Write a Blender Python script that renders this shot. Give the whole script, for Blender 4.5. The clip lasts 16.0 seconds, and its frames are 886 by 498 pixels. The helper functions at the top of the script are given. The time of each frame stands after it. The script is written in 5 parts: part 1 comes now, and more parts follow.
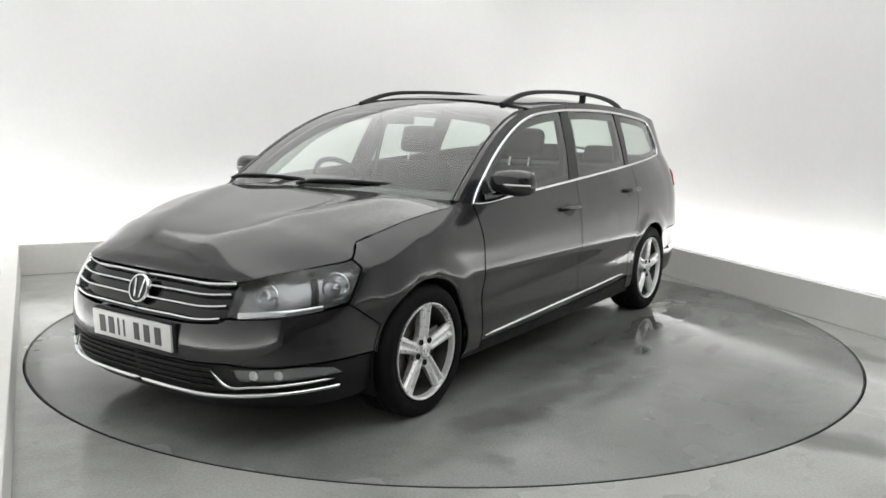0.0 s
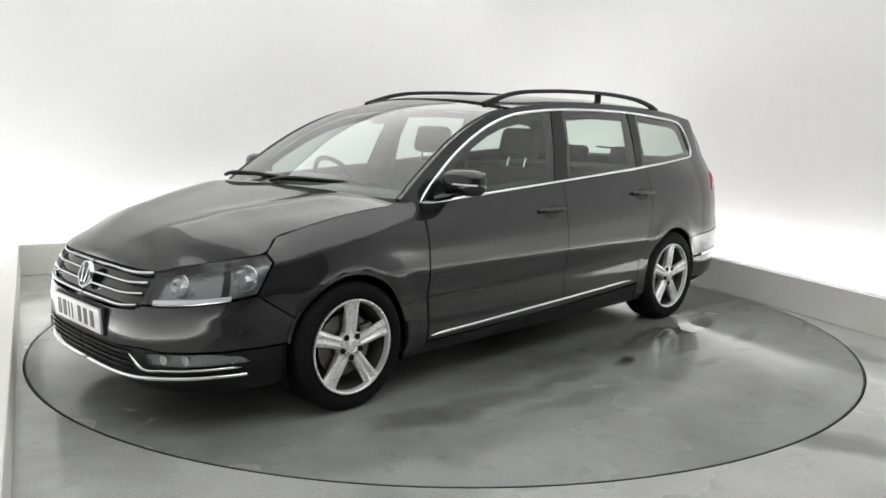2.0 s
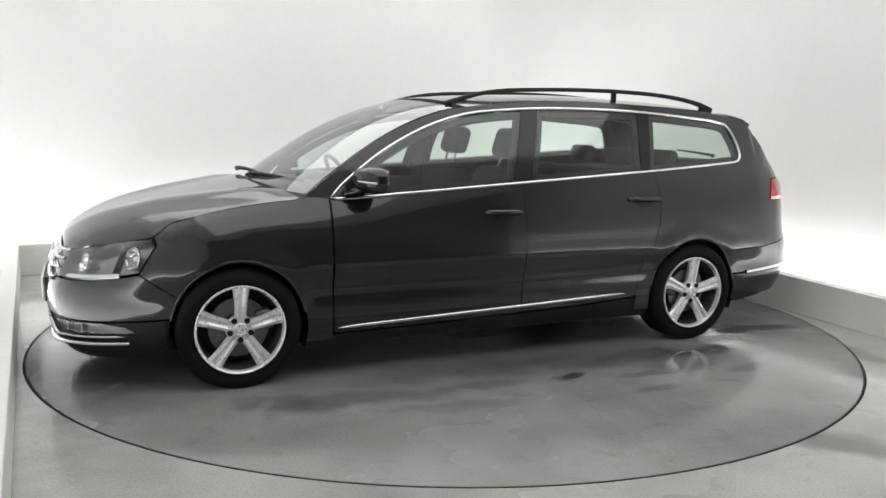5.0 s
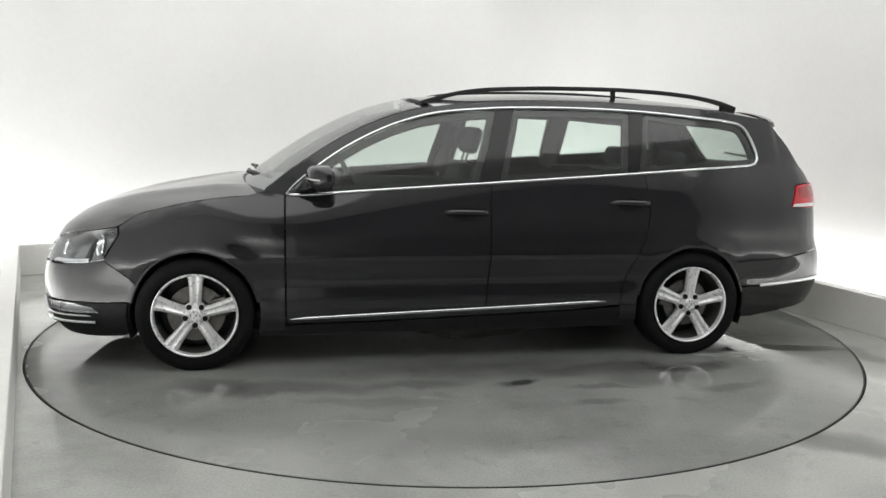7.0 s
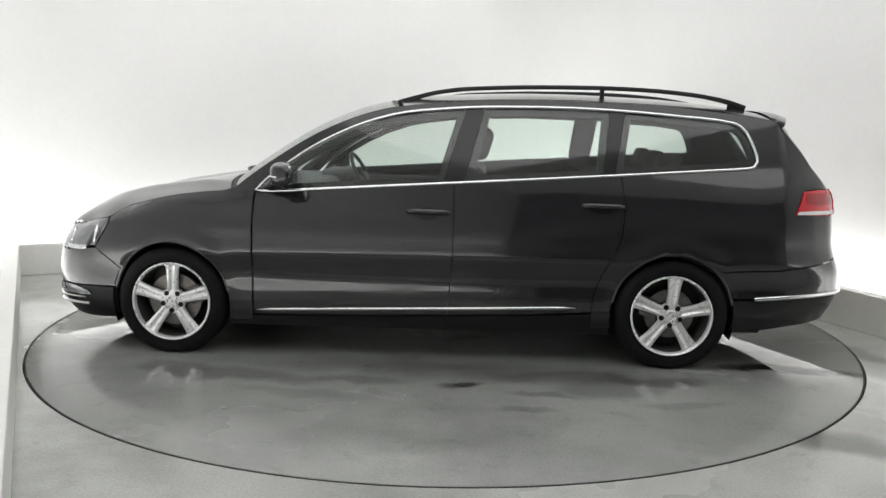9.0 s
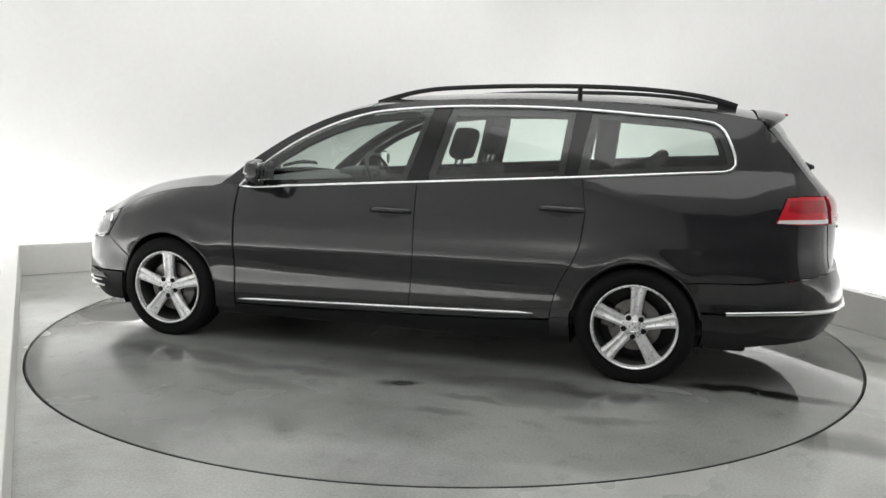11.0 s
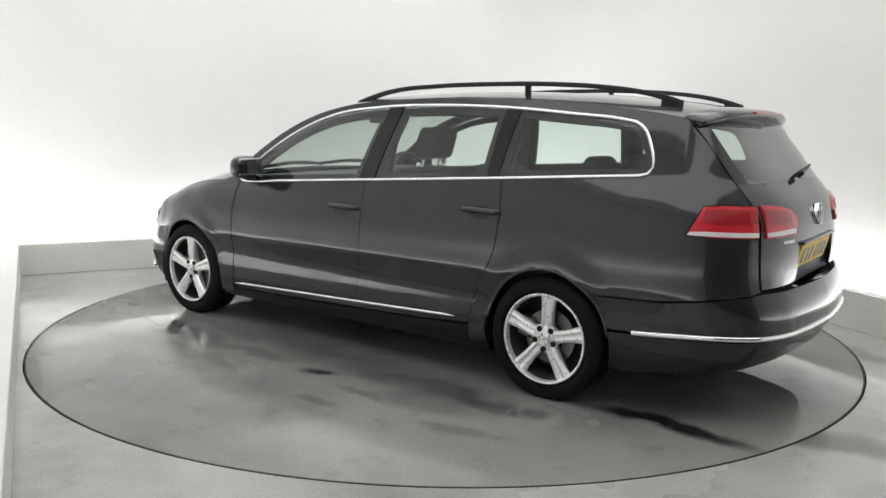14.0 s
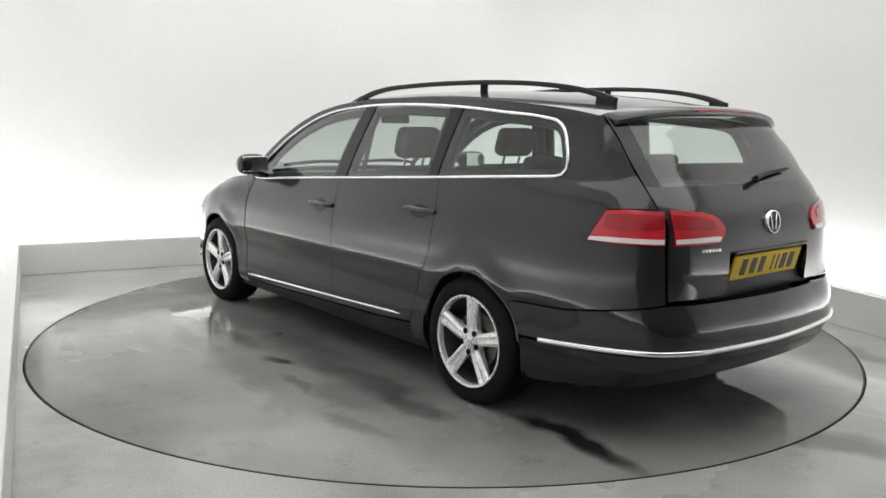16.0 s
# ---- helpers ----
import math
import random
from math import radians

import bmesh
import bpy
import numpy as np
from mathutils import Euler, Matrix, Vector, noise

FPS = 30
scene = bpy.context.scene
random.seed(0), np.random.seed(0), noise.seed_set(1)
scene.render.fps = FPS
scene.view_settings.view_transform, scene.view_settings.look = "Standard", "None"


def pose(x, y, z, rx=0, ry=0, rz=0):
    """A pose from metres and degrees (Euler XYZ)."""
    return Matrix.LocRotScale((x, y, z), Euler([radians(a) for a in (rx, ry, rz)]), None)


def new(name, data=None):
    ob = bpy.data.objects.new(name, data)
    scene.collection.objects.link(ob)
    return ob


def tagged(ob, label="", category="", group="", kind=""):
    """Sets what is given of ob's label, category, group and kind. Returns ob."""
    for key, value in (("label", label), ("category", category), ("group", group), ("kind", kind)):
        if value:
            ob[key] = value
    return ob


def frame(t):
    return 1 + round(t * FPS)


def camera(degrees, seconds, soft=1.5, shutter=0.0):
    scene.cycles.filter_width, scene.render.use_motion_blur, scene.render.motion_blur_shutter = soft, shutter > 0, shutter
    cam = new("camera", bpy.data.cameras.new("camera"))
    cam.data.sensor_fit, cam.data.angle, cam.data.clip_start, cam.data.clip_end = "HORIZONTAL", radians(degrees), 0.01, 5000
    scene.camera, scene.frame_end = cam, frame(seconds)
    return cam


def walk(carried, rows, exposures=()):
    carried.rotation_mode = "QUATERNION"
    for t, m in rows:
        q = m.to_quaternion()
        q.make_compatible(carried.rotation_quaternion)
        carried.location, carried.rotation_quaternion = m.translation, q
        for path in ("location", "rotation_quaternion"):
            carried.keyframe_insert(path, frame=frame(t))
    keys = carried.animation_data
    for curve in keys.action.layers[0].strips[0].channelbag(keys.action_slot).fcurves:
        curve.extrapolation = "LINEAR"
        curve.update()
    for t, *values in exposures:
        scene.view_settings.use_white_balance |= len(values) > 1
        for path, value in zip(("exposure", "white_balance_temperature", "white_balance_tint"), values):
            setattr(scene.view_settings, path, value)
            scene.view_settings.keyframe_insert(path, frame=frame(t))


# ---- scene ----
# ---------------------------------------------------------------- camera
cam = camera(56.55, 16.0, soft=1.5)
EYE = Matrix.Translation((0, -5.225, 1.297)) @ pose(0, 0, 0, 90 - 8.887, 0, 0.213) @ pose(0, 0, 0, 0, 0, 1.037)
walk(cam, [(0.0, EYE), (16.0, EYE)])

# heading of the car on the turntable, in degrees, by seconds
TURNS = [(0.0, 235.95), (0.5, 234.25), (1.0, 231.6), (1.5, 228.3), (2.0, 224.75), (2.5, 221.3), (3.0, 217.75),
         (3.5, 214.35), (4.0, 210.8), (6.5, 193.85), (7.0, 190.45), (7.5, 187.15), (8.0, 183.85), (8.5, 180.55), (9.0, 177.2),
         (11.5, 160.2), (12.0, 156.8), (12.5, 153.4), (13.0, 149.95), (13.5, 146.6), (14.0, 143.2), (14.5, 139.8),
         (15.0, 136.4), (15.5, 133.0), (16.0, 129.6)]
AXIS = (-0.105, -0.018)   # where the turning axis meets the car's own ground plane
DISC = 2.448              # turntable radius

# ---------------------------------------------------------------- world and lights
world = bpy.data.worlds.new("world")
scene.world = world
world.use_nodes = True
world.node_tree.nodes["Background"].inputs[0].default_value = (0.75, 0.8, 0.8, 1)
world.node_tree.nodes["Background"].inputs[1].default_value = 0.05
scene.view_settings.exposure = 0.0

BOOTH = 27.5              # the booth stands turned by this against the camera's line
LEFT, RIGHT, FAR, NEAR = -2.478, 2.475, 2.70, -6.2
KERB = 0.25               # height of the upstand
TROUGH = 0.45             # from the upstand's face to the white wall
TOP = 3.3                 # ceiling height
TUBES, OVERHEAD = 20.5, 112.0   # glow of the trough's battens; watts of the ceiling panel
booth = pose(0, 0, 0, 0, 0, BOOTH)


def left_at(y):
    """The left upstand's face; it runs a little out of square."""
    return LEFT + 0.012 * y


def right_at(y):
    """The right upstand's face, which closes in towards the open end."""
    return RIGHT + 0.105 * y


def area(name, m, sx, sy, watts, colour=(1, 1, 1)):
    li = bpy.data.lights.new(name, "AREA")
    li.shape, li.size, li.size_y, li.energy, li.color = "RECTANGLE", sx, sy, watts, colour
    ob = new(name, li)
    ob.matrix_world = m
    return ob


def lamps():
    # soft panel under the ceiling over the turntable; the walls' own light comes from the battens in the trough
    area("ceiling_light", booth @ pose(0, -0.5, TOP - 0.12), 4.6, 7.0, OVERHEAD, (1.0, 1.0, 0.985))


lamps()


# ---------------------------------------------------------------- materials
def material(name):
    m = bpy.data.materials.new(name)
    m.use_nodes = True
    t = m.node_tree
    return m, t.nodes, t.links, t.nodes["Principled BSDF"]


def principled(name, colour, rough=0.5, metal=0.0, coat=0.0, grain=0.0, scale=60.0, bump=0.0, gloss=0.5):
    """A plain surface with a little mottling in colour and roughness at two scales."""
    m, n, l, b = material(name)
    b.inputs["Metallic"].default_value = metal
    b.inputs["Coat Weight"].default_value = coat
    b.inputs["Coat Roughness"].default_value = 0.04
    b.inputs["Specular IOR Level"].default_value = gloss
    co = n.new("ShaderNodeTexCoord")
    fine = n.new("ShaderNodeTexNoise")
    fine.inputs["Scale"].default_value, fine.inputs["Detail"].default_value = scale, 6
    broad = n.new("ShaderNodeTexNoise")
    broad.inputs["Scale"].default_value, broad.inputs["Detail"].default_value = scale / 15, 4
    add = n.new("ShaderNodeMath")
    add.operation = "ADD"
    l.new(co.outputs["Object"], fine.inputs["Vector"])
    l.new(co.outputs["Object"], broad.inputs["Vector"])
    l.new(fine.outputs["Fac"], add.inputs[0])
    l.new(broad.outputs["Fac"], add.inputs[1])
    mix = n.new("ShaderNodeMapRange")
    mix.inputs["From Min"].default_value, mix.inputs["From Max"].default_value = 0.7, 1.3
    mix.inputs["To Min"].default_value, mix.inputs["To Max"].default_value = 1 - grain, 1 + grain
    l.new(add.outputs[0], mix.inputs["Value"])
    tint = n.new("ShaderNodeVectorMath")
    tint.operation = "SCALE"
    tint.inputs[0].default_value = colour
    l.new(mix.outputs[0], tint.inputs["Scale"])
    l.new(tint.outputs[0], b.inputs["Base Color"])
    ro = n.new("ShaderNodeMath")
    ro.operation = "MULTIPLY"
    ro.inputs[1].default_value = rough
    l.new(mix.outputs[0], ro.inputs[0])
    l.new(ro.outputs[0], b.inputs["Roughness"])
    if bump:
        bp = n.new("ShaderNodeBump")
        bp.inputs["Strength"].default_value, bp.inputs["Distance"].default_value = bump, 0.002
        l.new(fine.outputs["Fac"], bp.inputs["Height"])
        l.new(bp.outputs[0], b.inputs["Normal"])
    return m


def concrete(name, seed, stains_and_shade, colour=(0.44, 0.448, 0.425), dirt=1.0):
    """Damp power-floated concrete: fine grain, broad tonal patches, dark wet stain marks and painted shade, puddled
    gloss.
    """
    m, n, l, b = material(name)
    co = n.new("ShaderNodeTexCoord")
    mp = n.new("ShaderNodeMapping")
    mp.inputs["Location"].default_value = (seed, seed * 0.37, 0)
    l.new(co.outputs["Object"], mp.inputs["Vector"])

    def cloud(scale, detail, dist=0.0, rough=0.55):
        t = n.new("ShaderNodeTexNoise")
        t.inputs["Scale"].default_value, t.inputs["Detail"].default_value = scale, detail
        t.inputs["Distortion"].default_value, t.inputs["Roughness"].default_value = dist, rough
        l.new(mp.outputs[0], t.inputs["Vector"])
        return t.outputs["Fac"]

    def ramp(src, a, va, z, vz):
        r = n.new("ShaderNodeMapRange")
        r.interpolation_type = "SMOOTHSTEP"
        for k, v in (("From Min", a), ("From Max", z), ("To Min", va), ("To Max", vz)):
            r.inputs[k].default_value = v
        l.new(src, r.inputs["Value"])
        return r.outputs[0]

    def times(a, c):
        t = n.new("ShaderNodeMath")
        t.operation = "MULTIPLY"
        l.new(a, t.inputs[0])
        l.new(c, t.inputs[1])
        return t.outputs[0]
    grain = ramp(cloud(90, 8), 0.3, 0.9, 0.7, 1.08)
    patch = ramp(cloud(1.1, 5, 0.0), 0.3, 0.86, 0.7, 1.1)
    stain = ramp(cloud(0.85, 7, 0.0, 0.6), 0.47, 1.0, 0.74, 1 - 0.5 * dirt)
    speck = ramp(cloud(5, 7, 0.0, 0.7), 0.54, 1.0, 0.76, 1 - 0.42 * dirt)
    tone = times(times(grain, patch), times(stain, speck))
    wet = ramp(cloud(0.9, 4, 0.0), 0.3, 0.30, 0.7, 0.11)
    # single stain marks, puddles and painted shade, ragged at the edge: place, half lengths, turn, darkening, wetness
    rag = n.new("ShaderNodeTexNoise")
    rag.inputs["Scale"].default_value, rag.inputs["Detail"].default_value = 2.8, 4
    l.new(co.outputs["Object"], rag.inputs["Vector"])
    shift = n.new("ShaderNodeVectorMath")
    shift.operation = "MULTIPLY_ADD"
    shift.inputs[1].default_value, shift.inputs[2].default_value = (0.28, 0.28, 0), (-0.14, -0.14, 0)
    l.new(rag.outputs["Color"], shift.inputs[0])
    bent = n.new("ShaderNodeVectorMath")
    l.new(co.outputs["Object"], bent.inputs[0])
    l.new(shift.outputs[0], bent.inputs[1])
    for x, y, rx, ry, turn, dark, damp in stains_and_shade:
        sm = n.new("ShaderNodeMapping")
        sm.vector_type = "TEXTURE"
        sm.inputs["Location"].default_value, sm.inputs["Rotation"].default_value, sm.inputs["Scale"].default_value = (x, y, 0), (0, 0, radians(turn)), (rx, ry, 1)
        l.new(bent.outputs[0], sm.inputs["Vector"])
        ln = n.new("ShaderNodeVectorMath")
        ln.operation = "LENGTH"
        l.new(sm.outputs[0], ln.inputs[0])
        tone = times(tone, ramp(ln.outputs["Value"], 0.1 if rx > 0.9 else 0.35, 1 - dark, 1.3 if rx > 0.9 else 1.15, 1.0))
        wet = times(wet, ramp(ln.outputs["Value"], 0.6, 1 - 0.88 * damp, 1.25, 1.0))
    col = n.new("ShaderNodeVectorMath")
    col.operation = "SCALE"
    col.inputs[0].default_value = colour
    l.new(tone, col.inputs["Scale"])
    l.new(col.outputs[0], b.inputs["Base Color"])
    l.new(wet, b.inputs["Roughness"])
    bp = n.new("ShaderNodeBump")
    bp.inputs["Strength"].default_value, bp.inputs["Distance"].default_value = 0.10, 0.003
    l.new(cloud(9, 5), bp.inputs["Height"])
    l.new(bp.outputs[0], b.inputs["Normal"])
    return m


def window_glass(name, tint, base=0.09):
    """A thin pane: lets light through tinted, and mirrors by Fresnel."""
    m, n, l, b = material(name)
    n.remove(b)
    clear, gloss = n.new("ShaderNodeBsdfTransparent"), n.new("ShaderNodeBsdfGlossy")
    clear.inputs["Color"].default_value = (*tint, 1)
    gloss.inputs["Roughness"].default_value = 0.015
    lw, mix = n.new("ShaderNodeLayerWeight"), n.new("ShaderNodeMixShader")
    lw.inputs["Blend"].default_value = 0.5
    rise, fr = n.new("ShaderNodeMath"), n.new("ShaderNodeMath")
    rise.operation, fr.operation = "POWER", "MULTIPLY_ADD"
    rise.inputs[1].default_value = 3.0
    fr.inputs[1].default_value, fr.inputs[2].default_value = 1 - base, base
    l.new(lw.outputs["Facing"], rise.inputs[0])
    l.new(rise.outputs[0], fr.inputs[0])
    l.new(fr.outputs[0], mix.inputs[0])
    l.new(clear.outputs[0], mix.inputs[1])
    l.new(gloss.outputs[0], mix.inputs[2])
    l.new(mix.outputs[0], n["Material Output"].inputs["Surface"])
    return m


def car_paint():
    """Dark grey metallic with fine flake under clear lacquer, and a film of water drops."""
    m, n, l, b = material("car_paint")
    co, fl = n.new("ShaderNodeTexCoord"), n.new("ShaderNodeTexVoronoi")
    fl.inputs["Scale"].default_value = 900
    l.new(co.outputs["Object"], fl.inputs["Vector"])
    r = n.new("ShaderNodeMapRange")
    r.inputs["To Min"].default_value, r.inputs["To Max"].default_value = 0.75, 1.3
    l.new(fl.outputs["Distance"], r.inputs["Value"])
    col = n.new("ShaderNodeVectorMath")
    col.operation = "SCALE"
    col.inputs[0].default_value = (0.0118, 0.0117, 0.0142)
    l.new(r.outputs[0], col.inputs["Scale"])
    l.new(col.outputs[0], b.inputs["Base Color"])
    b.inputs["Metallic"].default_value = 0.18
    b.inputs["Roughness"].default_value = 0.42
    b.inputs["Coat Weight"].default_value = 1.0
    b.inputs["Coat IOR"].default_value = 1.63
    b.inputs["Specular IOR Level"].default_value = 0.1
    drops, film = n.new("ShaderNodeTexVoronoi"), n.new("ShaderNodeTexNoise")
    drops.inputs["Scale"].default_value = 130
    film.inputs["Scale"].default_value, film.inputs["Detail"].default_value = 5, 4
    l.new(co.outputs["Object"], drops.inputs["Vector"])
    l.new(co.outputs["Object"], film.inputs["Vector"])
    rr = n.new("ShaderNodeMapRange")
    rr.inputs["From Min"].default_value, rr.inputs["From Max"].default_value = 0.35, 0.7
    rr.inputs["To Min"].default_value, rr.inputs["To Max"].default_value = 0.035, 0.11
    l.new(film.outputs["Fac"], rr.inputs["Value"])
    l.new(rr.outputs[0], b.inputs["Coat Roughness"])
    bp = n.new("ShaderNodeBump")
    bp.inputs["Strength"].default_value, bp.inputs["Distance"].default_value = 0.03, 0.0006
    l.new(drops.outputs["Distance"], bp.inputs["Height"])
    l.new(bp.outputs[0], b.inputs["Coat Normal"])
    return m


WHITE = principled("white_wall_paint", (0.80, 0.80, 0.795), 0.7, grain=0.02, scale=25, bump=0.05)
UPSTAND = principled("scuffed_upstand_paint", (0.76, 0.755, 0.73), 0.45, grain=0.035, scale=30, bump=0.05)
# grey of the added end wall, set by what the car's side reflects
NEARWALL = principled("added_wall_grey", (0.17, 0.17, 0.17), 0.8, grain=0.03, scale=25)
FLOOR = concrete("damp_concrete", 3.1, stains_and_shade= [(1.65, -1.97, 0.34, 0.16, -35, 0.55, 0.6), (2.08, 0.85, 0.55, 0.16, -62, 0.5, 0.7), (2.40, -0.55, 0.40, 0.10, -62, 0.35, 0.4),
                                         (2.15, -1.25, 0.45, 0.2, -60, 0.25, 0.8), (2.41, 0.05, 0.03, 0.02, 0, 0.8, 0), (0.3, -2.62, 0.25, 0.07, 0, 0.4, 0.3)], dirt=0.65)
# first ellipse: wet patch that also paints the car's shade into the colour
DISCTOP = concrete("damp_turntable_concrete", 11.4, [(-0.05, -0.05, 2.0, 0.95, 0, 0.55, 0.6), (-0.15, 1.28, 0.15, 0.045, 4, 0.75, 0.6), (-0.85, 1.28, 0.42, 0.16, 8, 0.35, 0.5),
                                                     (-0.48, 1.62, 0.16, 0.06, 0, 0.30, 0.4), (-1.95, 0.45, 0.50, 0.62, -10, 0.10, 1.0), (-1.84, 0.85, 0.50, 0.085, -3, 0.92, 0.8), (-2.05, -0.1, 0.20, 0.45, 10, 0.35, 0.9),
                                                     (1.95, 0.45, 0.40, 0.34, 0, 0.30, 1.0), (0.1, 1.02, 1.3, 0.20, 0, 0.45, 0.7), (0.6, 1.5, 0.4, 0.07, -8, 0.22, 0.3), (-0.75, 1.12, 0.7, 0.13, 6, 0.40, 0.8), (0.95, 1.25, 0.5, 0.14, -6, 0.40, 0.7),
                                                     (-1.2, 1.5, 0.25, 0.06, 12, 0.30, 0.3), (0.35, 1.25, 0.30, 0.08, 5, 0.35, 0.5), (-0.55, 1.42, 0.22, 0.05, -6, 0.35, 0.4), (1.35, 1.15, 0.25, 0.12, -15, 0.35, 0.6), (-1.15, 1.12, 0.35, 0.10, 0, 0.40, 0.6)], (0.258, 0.266, 0.253), 0.65)
TUBE = bpy.data.materials.new("fluorescent_tube")
TUBE.use_nodes = True
TUBE.node_tree.nodes["Principled BSDF"].inputs["Emission Color"].default_value = (1.0, 1.0, 0.985, 1)
TUBE.node_tree.nodes["Principled BSDF"].inputs["Emission Strength"].default_value = TUBES
PIT = principled("pit_steel", (0.03, 0.03, 0.03), 0.6, grain=0.2)
PAINT = car_paint()
BLACK = principled("black_plastic", (0.010, 0.010, 0.011), 0.45, gloss=0.3, grain=0.15, bump=0.05, scale=200)
GLOSSBLACK = principled("gloss_black_trim", (0.01, 0.01, 0.011), 0.12, grain=0.05)
CHROME = principled("chrome", (0.82, 0.83, 0.84), 0.12, 1.0, grain=0.04)
SATIN = principled("satin_alloy", (0.86, 0.86, 0.87), 0.28, 0.5, grain=0.06, scale=80)
DARKALLOY = principled("dark_alloy", (0.10, 0.098, 0.095), 0.55, 0.5, grain=0.2, scale=40)
STEEL = principled("brake_steel", (0.20, 0.19, 0.18), 0.45, 0.9, grain=0.25, scale=40)
RUBBER = principled("tyre_rubber", (0.009, 0.009, 0.0095), 0.75, gloss=0.15, grain=0.25, scale=50, bump=0.15)
GLASS = window_glass("green_tinted_glass", (0.82, 0.89, 0.85))
LENS = window_glass("clear_lens", (0.93, 0.95, 0.96), 0.04)
REDLENS = principled("red_lens", (0.56, 0.012, 0.026), 0.08, coat=1.0, grain=0.12, scale=70)
DARKRED = principled("dark_red_lens", (0.34, 0.008, 0.016), 0.08, coat=1.0, grain=0.12, scale=70)
CLEARRED = principled("pale_reversing_lens", (0.75, 0.72, 0.73), 0.1, coat=1.0, grain=0.05)
FABRIC = principled("dark_seat_fabric", (0.035, 0.036, 0.04), 0.9, grain=0.25, scale=120, bump=0.3)
TRIM = principled("grey_cabin_trim", (0.06, 0.062, 0.065), 0.7, grain=0.12, scale=100, bump=0.1)
LINER = principled("pale_headlining", (0.45, 0.45, 0.43), 0.9, grain=0.06, scale=120)
PLATE_W = principled("white_plate", (0.60, 0.60, 0.59), 0.35, grain=0.03)
PLATE_Y = principled("yellow_plate", (0.70, 0.47, 0.008), 0.6, grain=0.03)
INK = principled("black_ink", (0.05, 0.05, 0.05), 0.5, grain=0.05)
LAMPGREY = principled("lamp_housing", (0.32, 0.32, 0.325), 0.25, 0.9, grain=0.1)


# ---------------------------------------------------------------- mesh helpers
def link_mesh(name, bm, mat, parent=None, label=""):
    me = bpy.data.meshes.new(name)
    bm.to_mesh(me)
    me.materials.append(mat)
    ob = new(name, me)
    ob.parent = parent
    if label:
        ob["label"] = label
    return ob


def part(name, bm, mat, parent, label=""):
    return link_mesh(name, bm, mat, parent, label)


def box(bm, x0, x1, y0, y1, z0, z1, bevel=0.0, m=None):
    vs = bmesh.ops.create_cube(bm, size=1)["verts"]
    t = Matrix.Translation(((x0 + x1) / 2, (y0 + y1) / 2, (z0 + z1) / 2)) @ Matrix.Diagonal((abs(x1 - x0), abs(y1 - y0), abs(z1 - z0), 1))
    bmesh.ops.transform(bm, verts=vs, matrix=t)
    if bevel:
        es = list({e for v in vs for e in v.link_edges})
        r = bmesh.ops.bevel(bm, geom=es, offset=bevel, segments=3, profile=0.5, affect="EDGES")
        vs = list({v for f in r["faces"] for v in f.verts} | {v for v in vs if v.is_valid})
        for f in r["faces"]:
            f.smooth = True
    if m is not None:
        bmesh.ops.transform(bm, verts=vs, matrix=m)
    return bm


def boxed(*a, **k):
    return box(bmesh.new(), *a, **k)


def lathe(profile, segs=64, m=None):
    """Turns (radius, height) round the y axis."""
    bm = bmesh.new()
    rings = []
    for r, h in profile:
        rings.append([bm.verts.new((r * math.cos(2 * math.pi * i / segs), h, r * math.sin(2 * math.pi * i / segs))) for i in range(segs)])
    for a, b in zip(rings, rings[1:]):
        for i in range(segs):
            bm.faces.new((a[i], a[(i + 1) % segs], b[(i + 1) % segs], b[i])).smooth = True
    for ring, (r, h) in ((rings[0], profile[0]), (rings[-1], profile[-1])):
        if r < 0.02:
            bm.faces.new(ring)
    bmesh.ops.recalc_face_normals(bm, faces=bm.faces)
    sharpen(bm)
    if m is not None:
        bmesh.ops.transform(bm, verts=bm.verts, matrix=m)
    return bm


def sharpen(bm, degrees=38):
    for e in bm.edges:
        if len(e.link_faces) == 2 and e.calc_face_angle(0) > radians(degrees):
            e.smooth = False


def smooth_path(pts, n):
    """n points along a smooth curve through pts, evenly by length."""
    p = np.array(pts, float)
    d = np.r_[0, np.cumsum(np.linalg.norm(np.diff(p, axis=0), axis=1))]
    t = np.linspace(0, d[-1], n)
    m = np.gradient(p, d, axis=0)
    i = np.clip(np.searchsorted(d, t, side="right") - 1, 0, len(d) - 2)
    h = (d[i + 1] - d[i])[:, None]
    u = ((t - d[i]) / (d[i + 1] - d[i]))[:, None]
    return (2 * u**3 - 3 * u**2 + 1) * p[i] + (u**3 - 2 * u**2 + u) * h * m[i] + (3 * u**2 - 2 * u**3) * p[i + 1] + (u**3 - u**2) * h * m[i + 1]


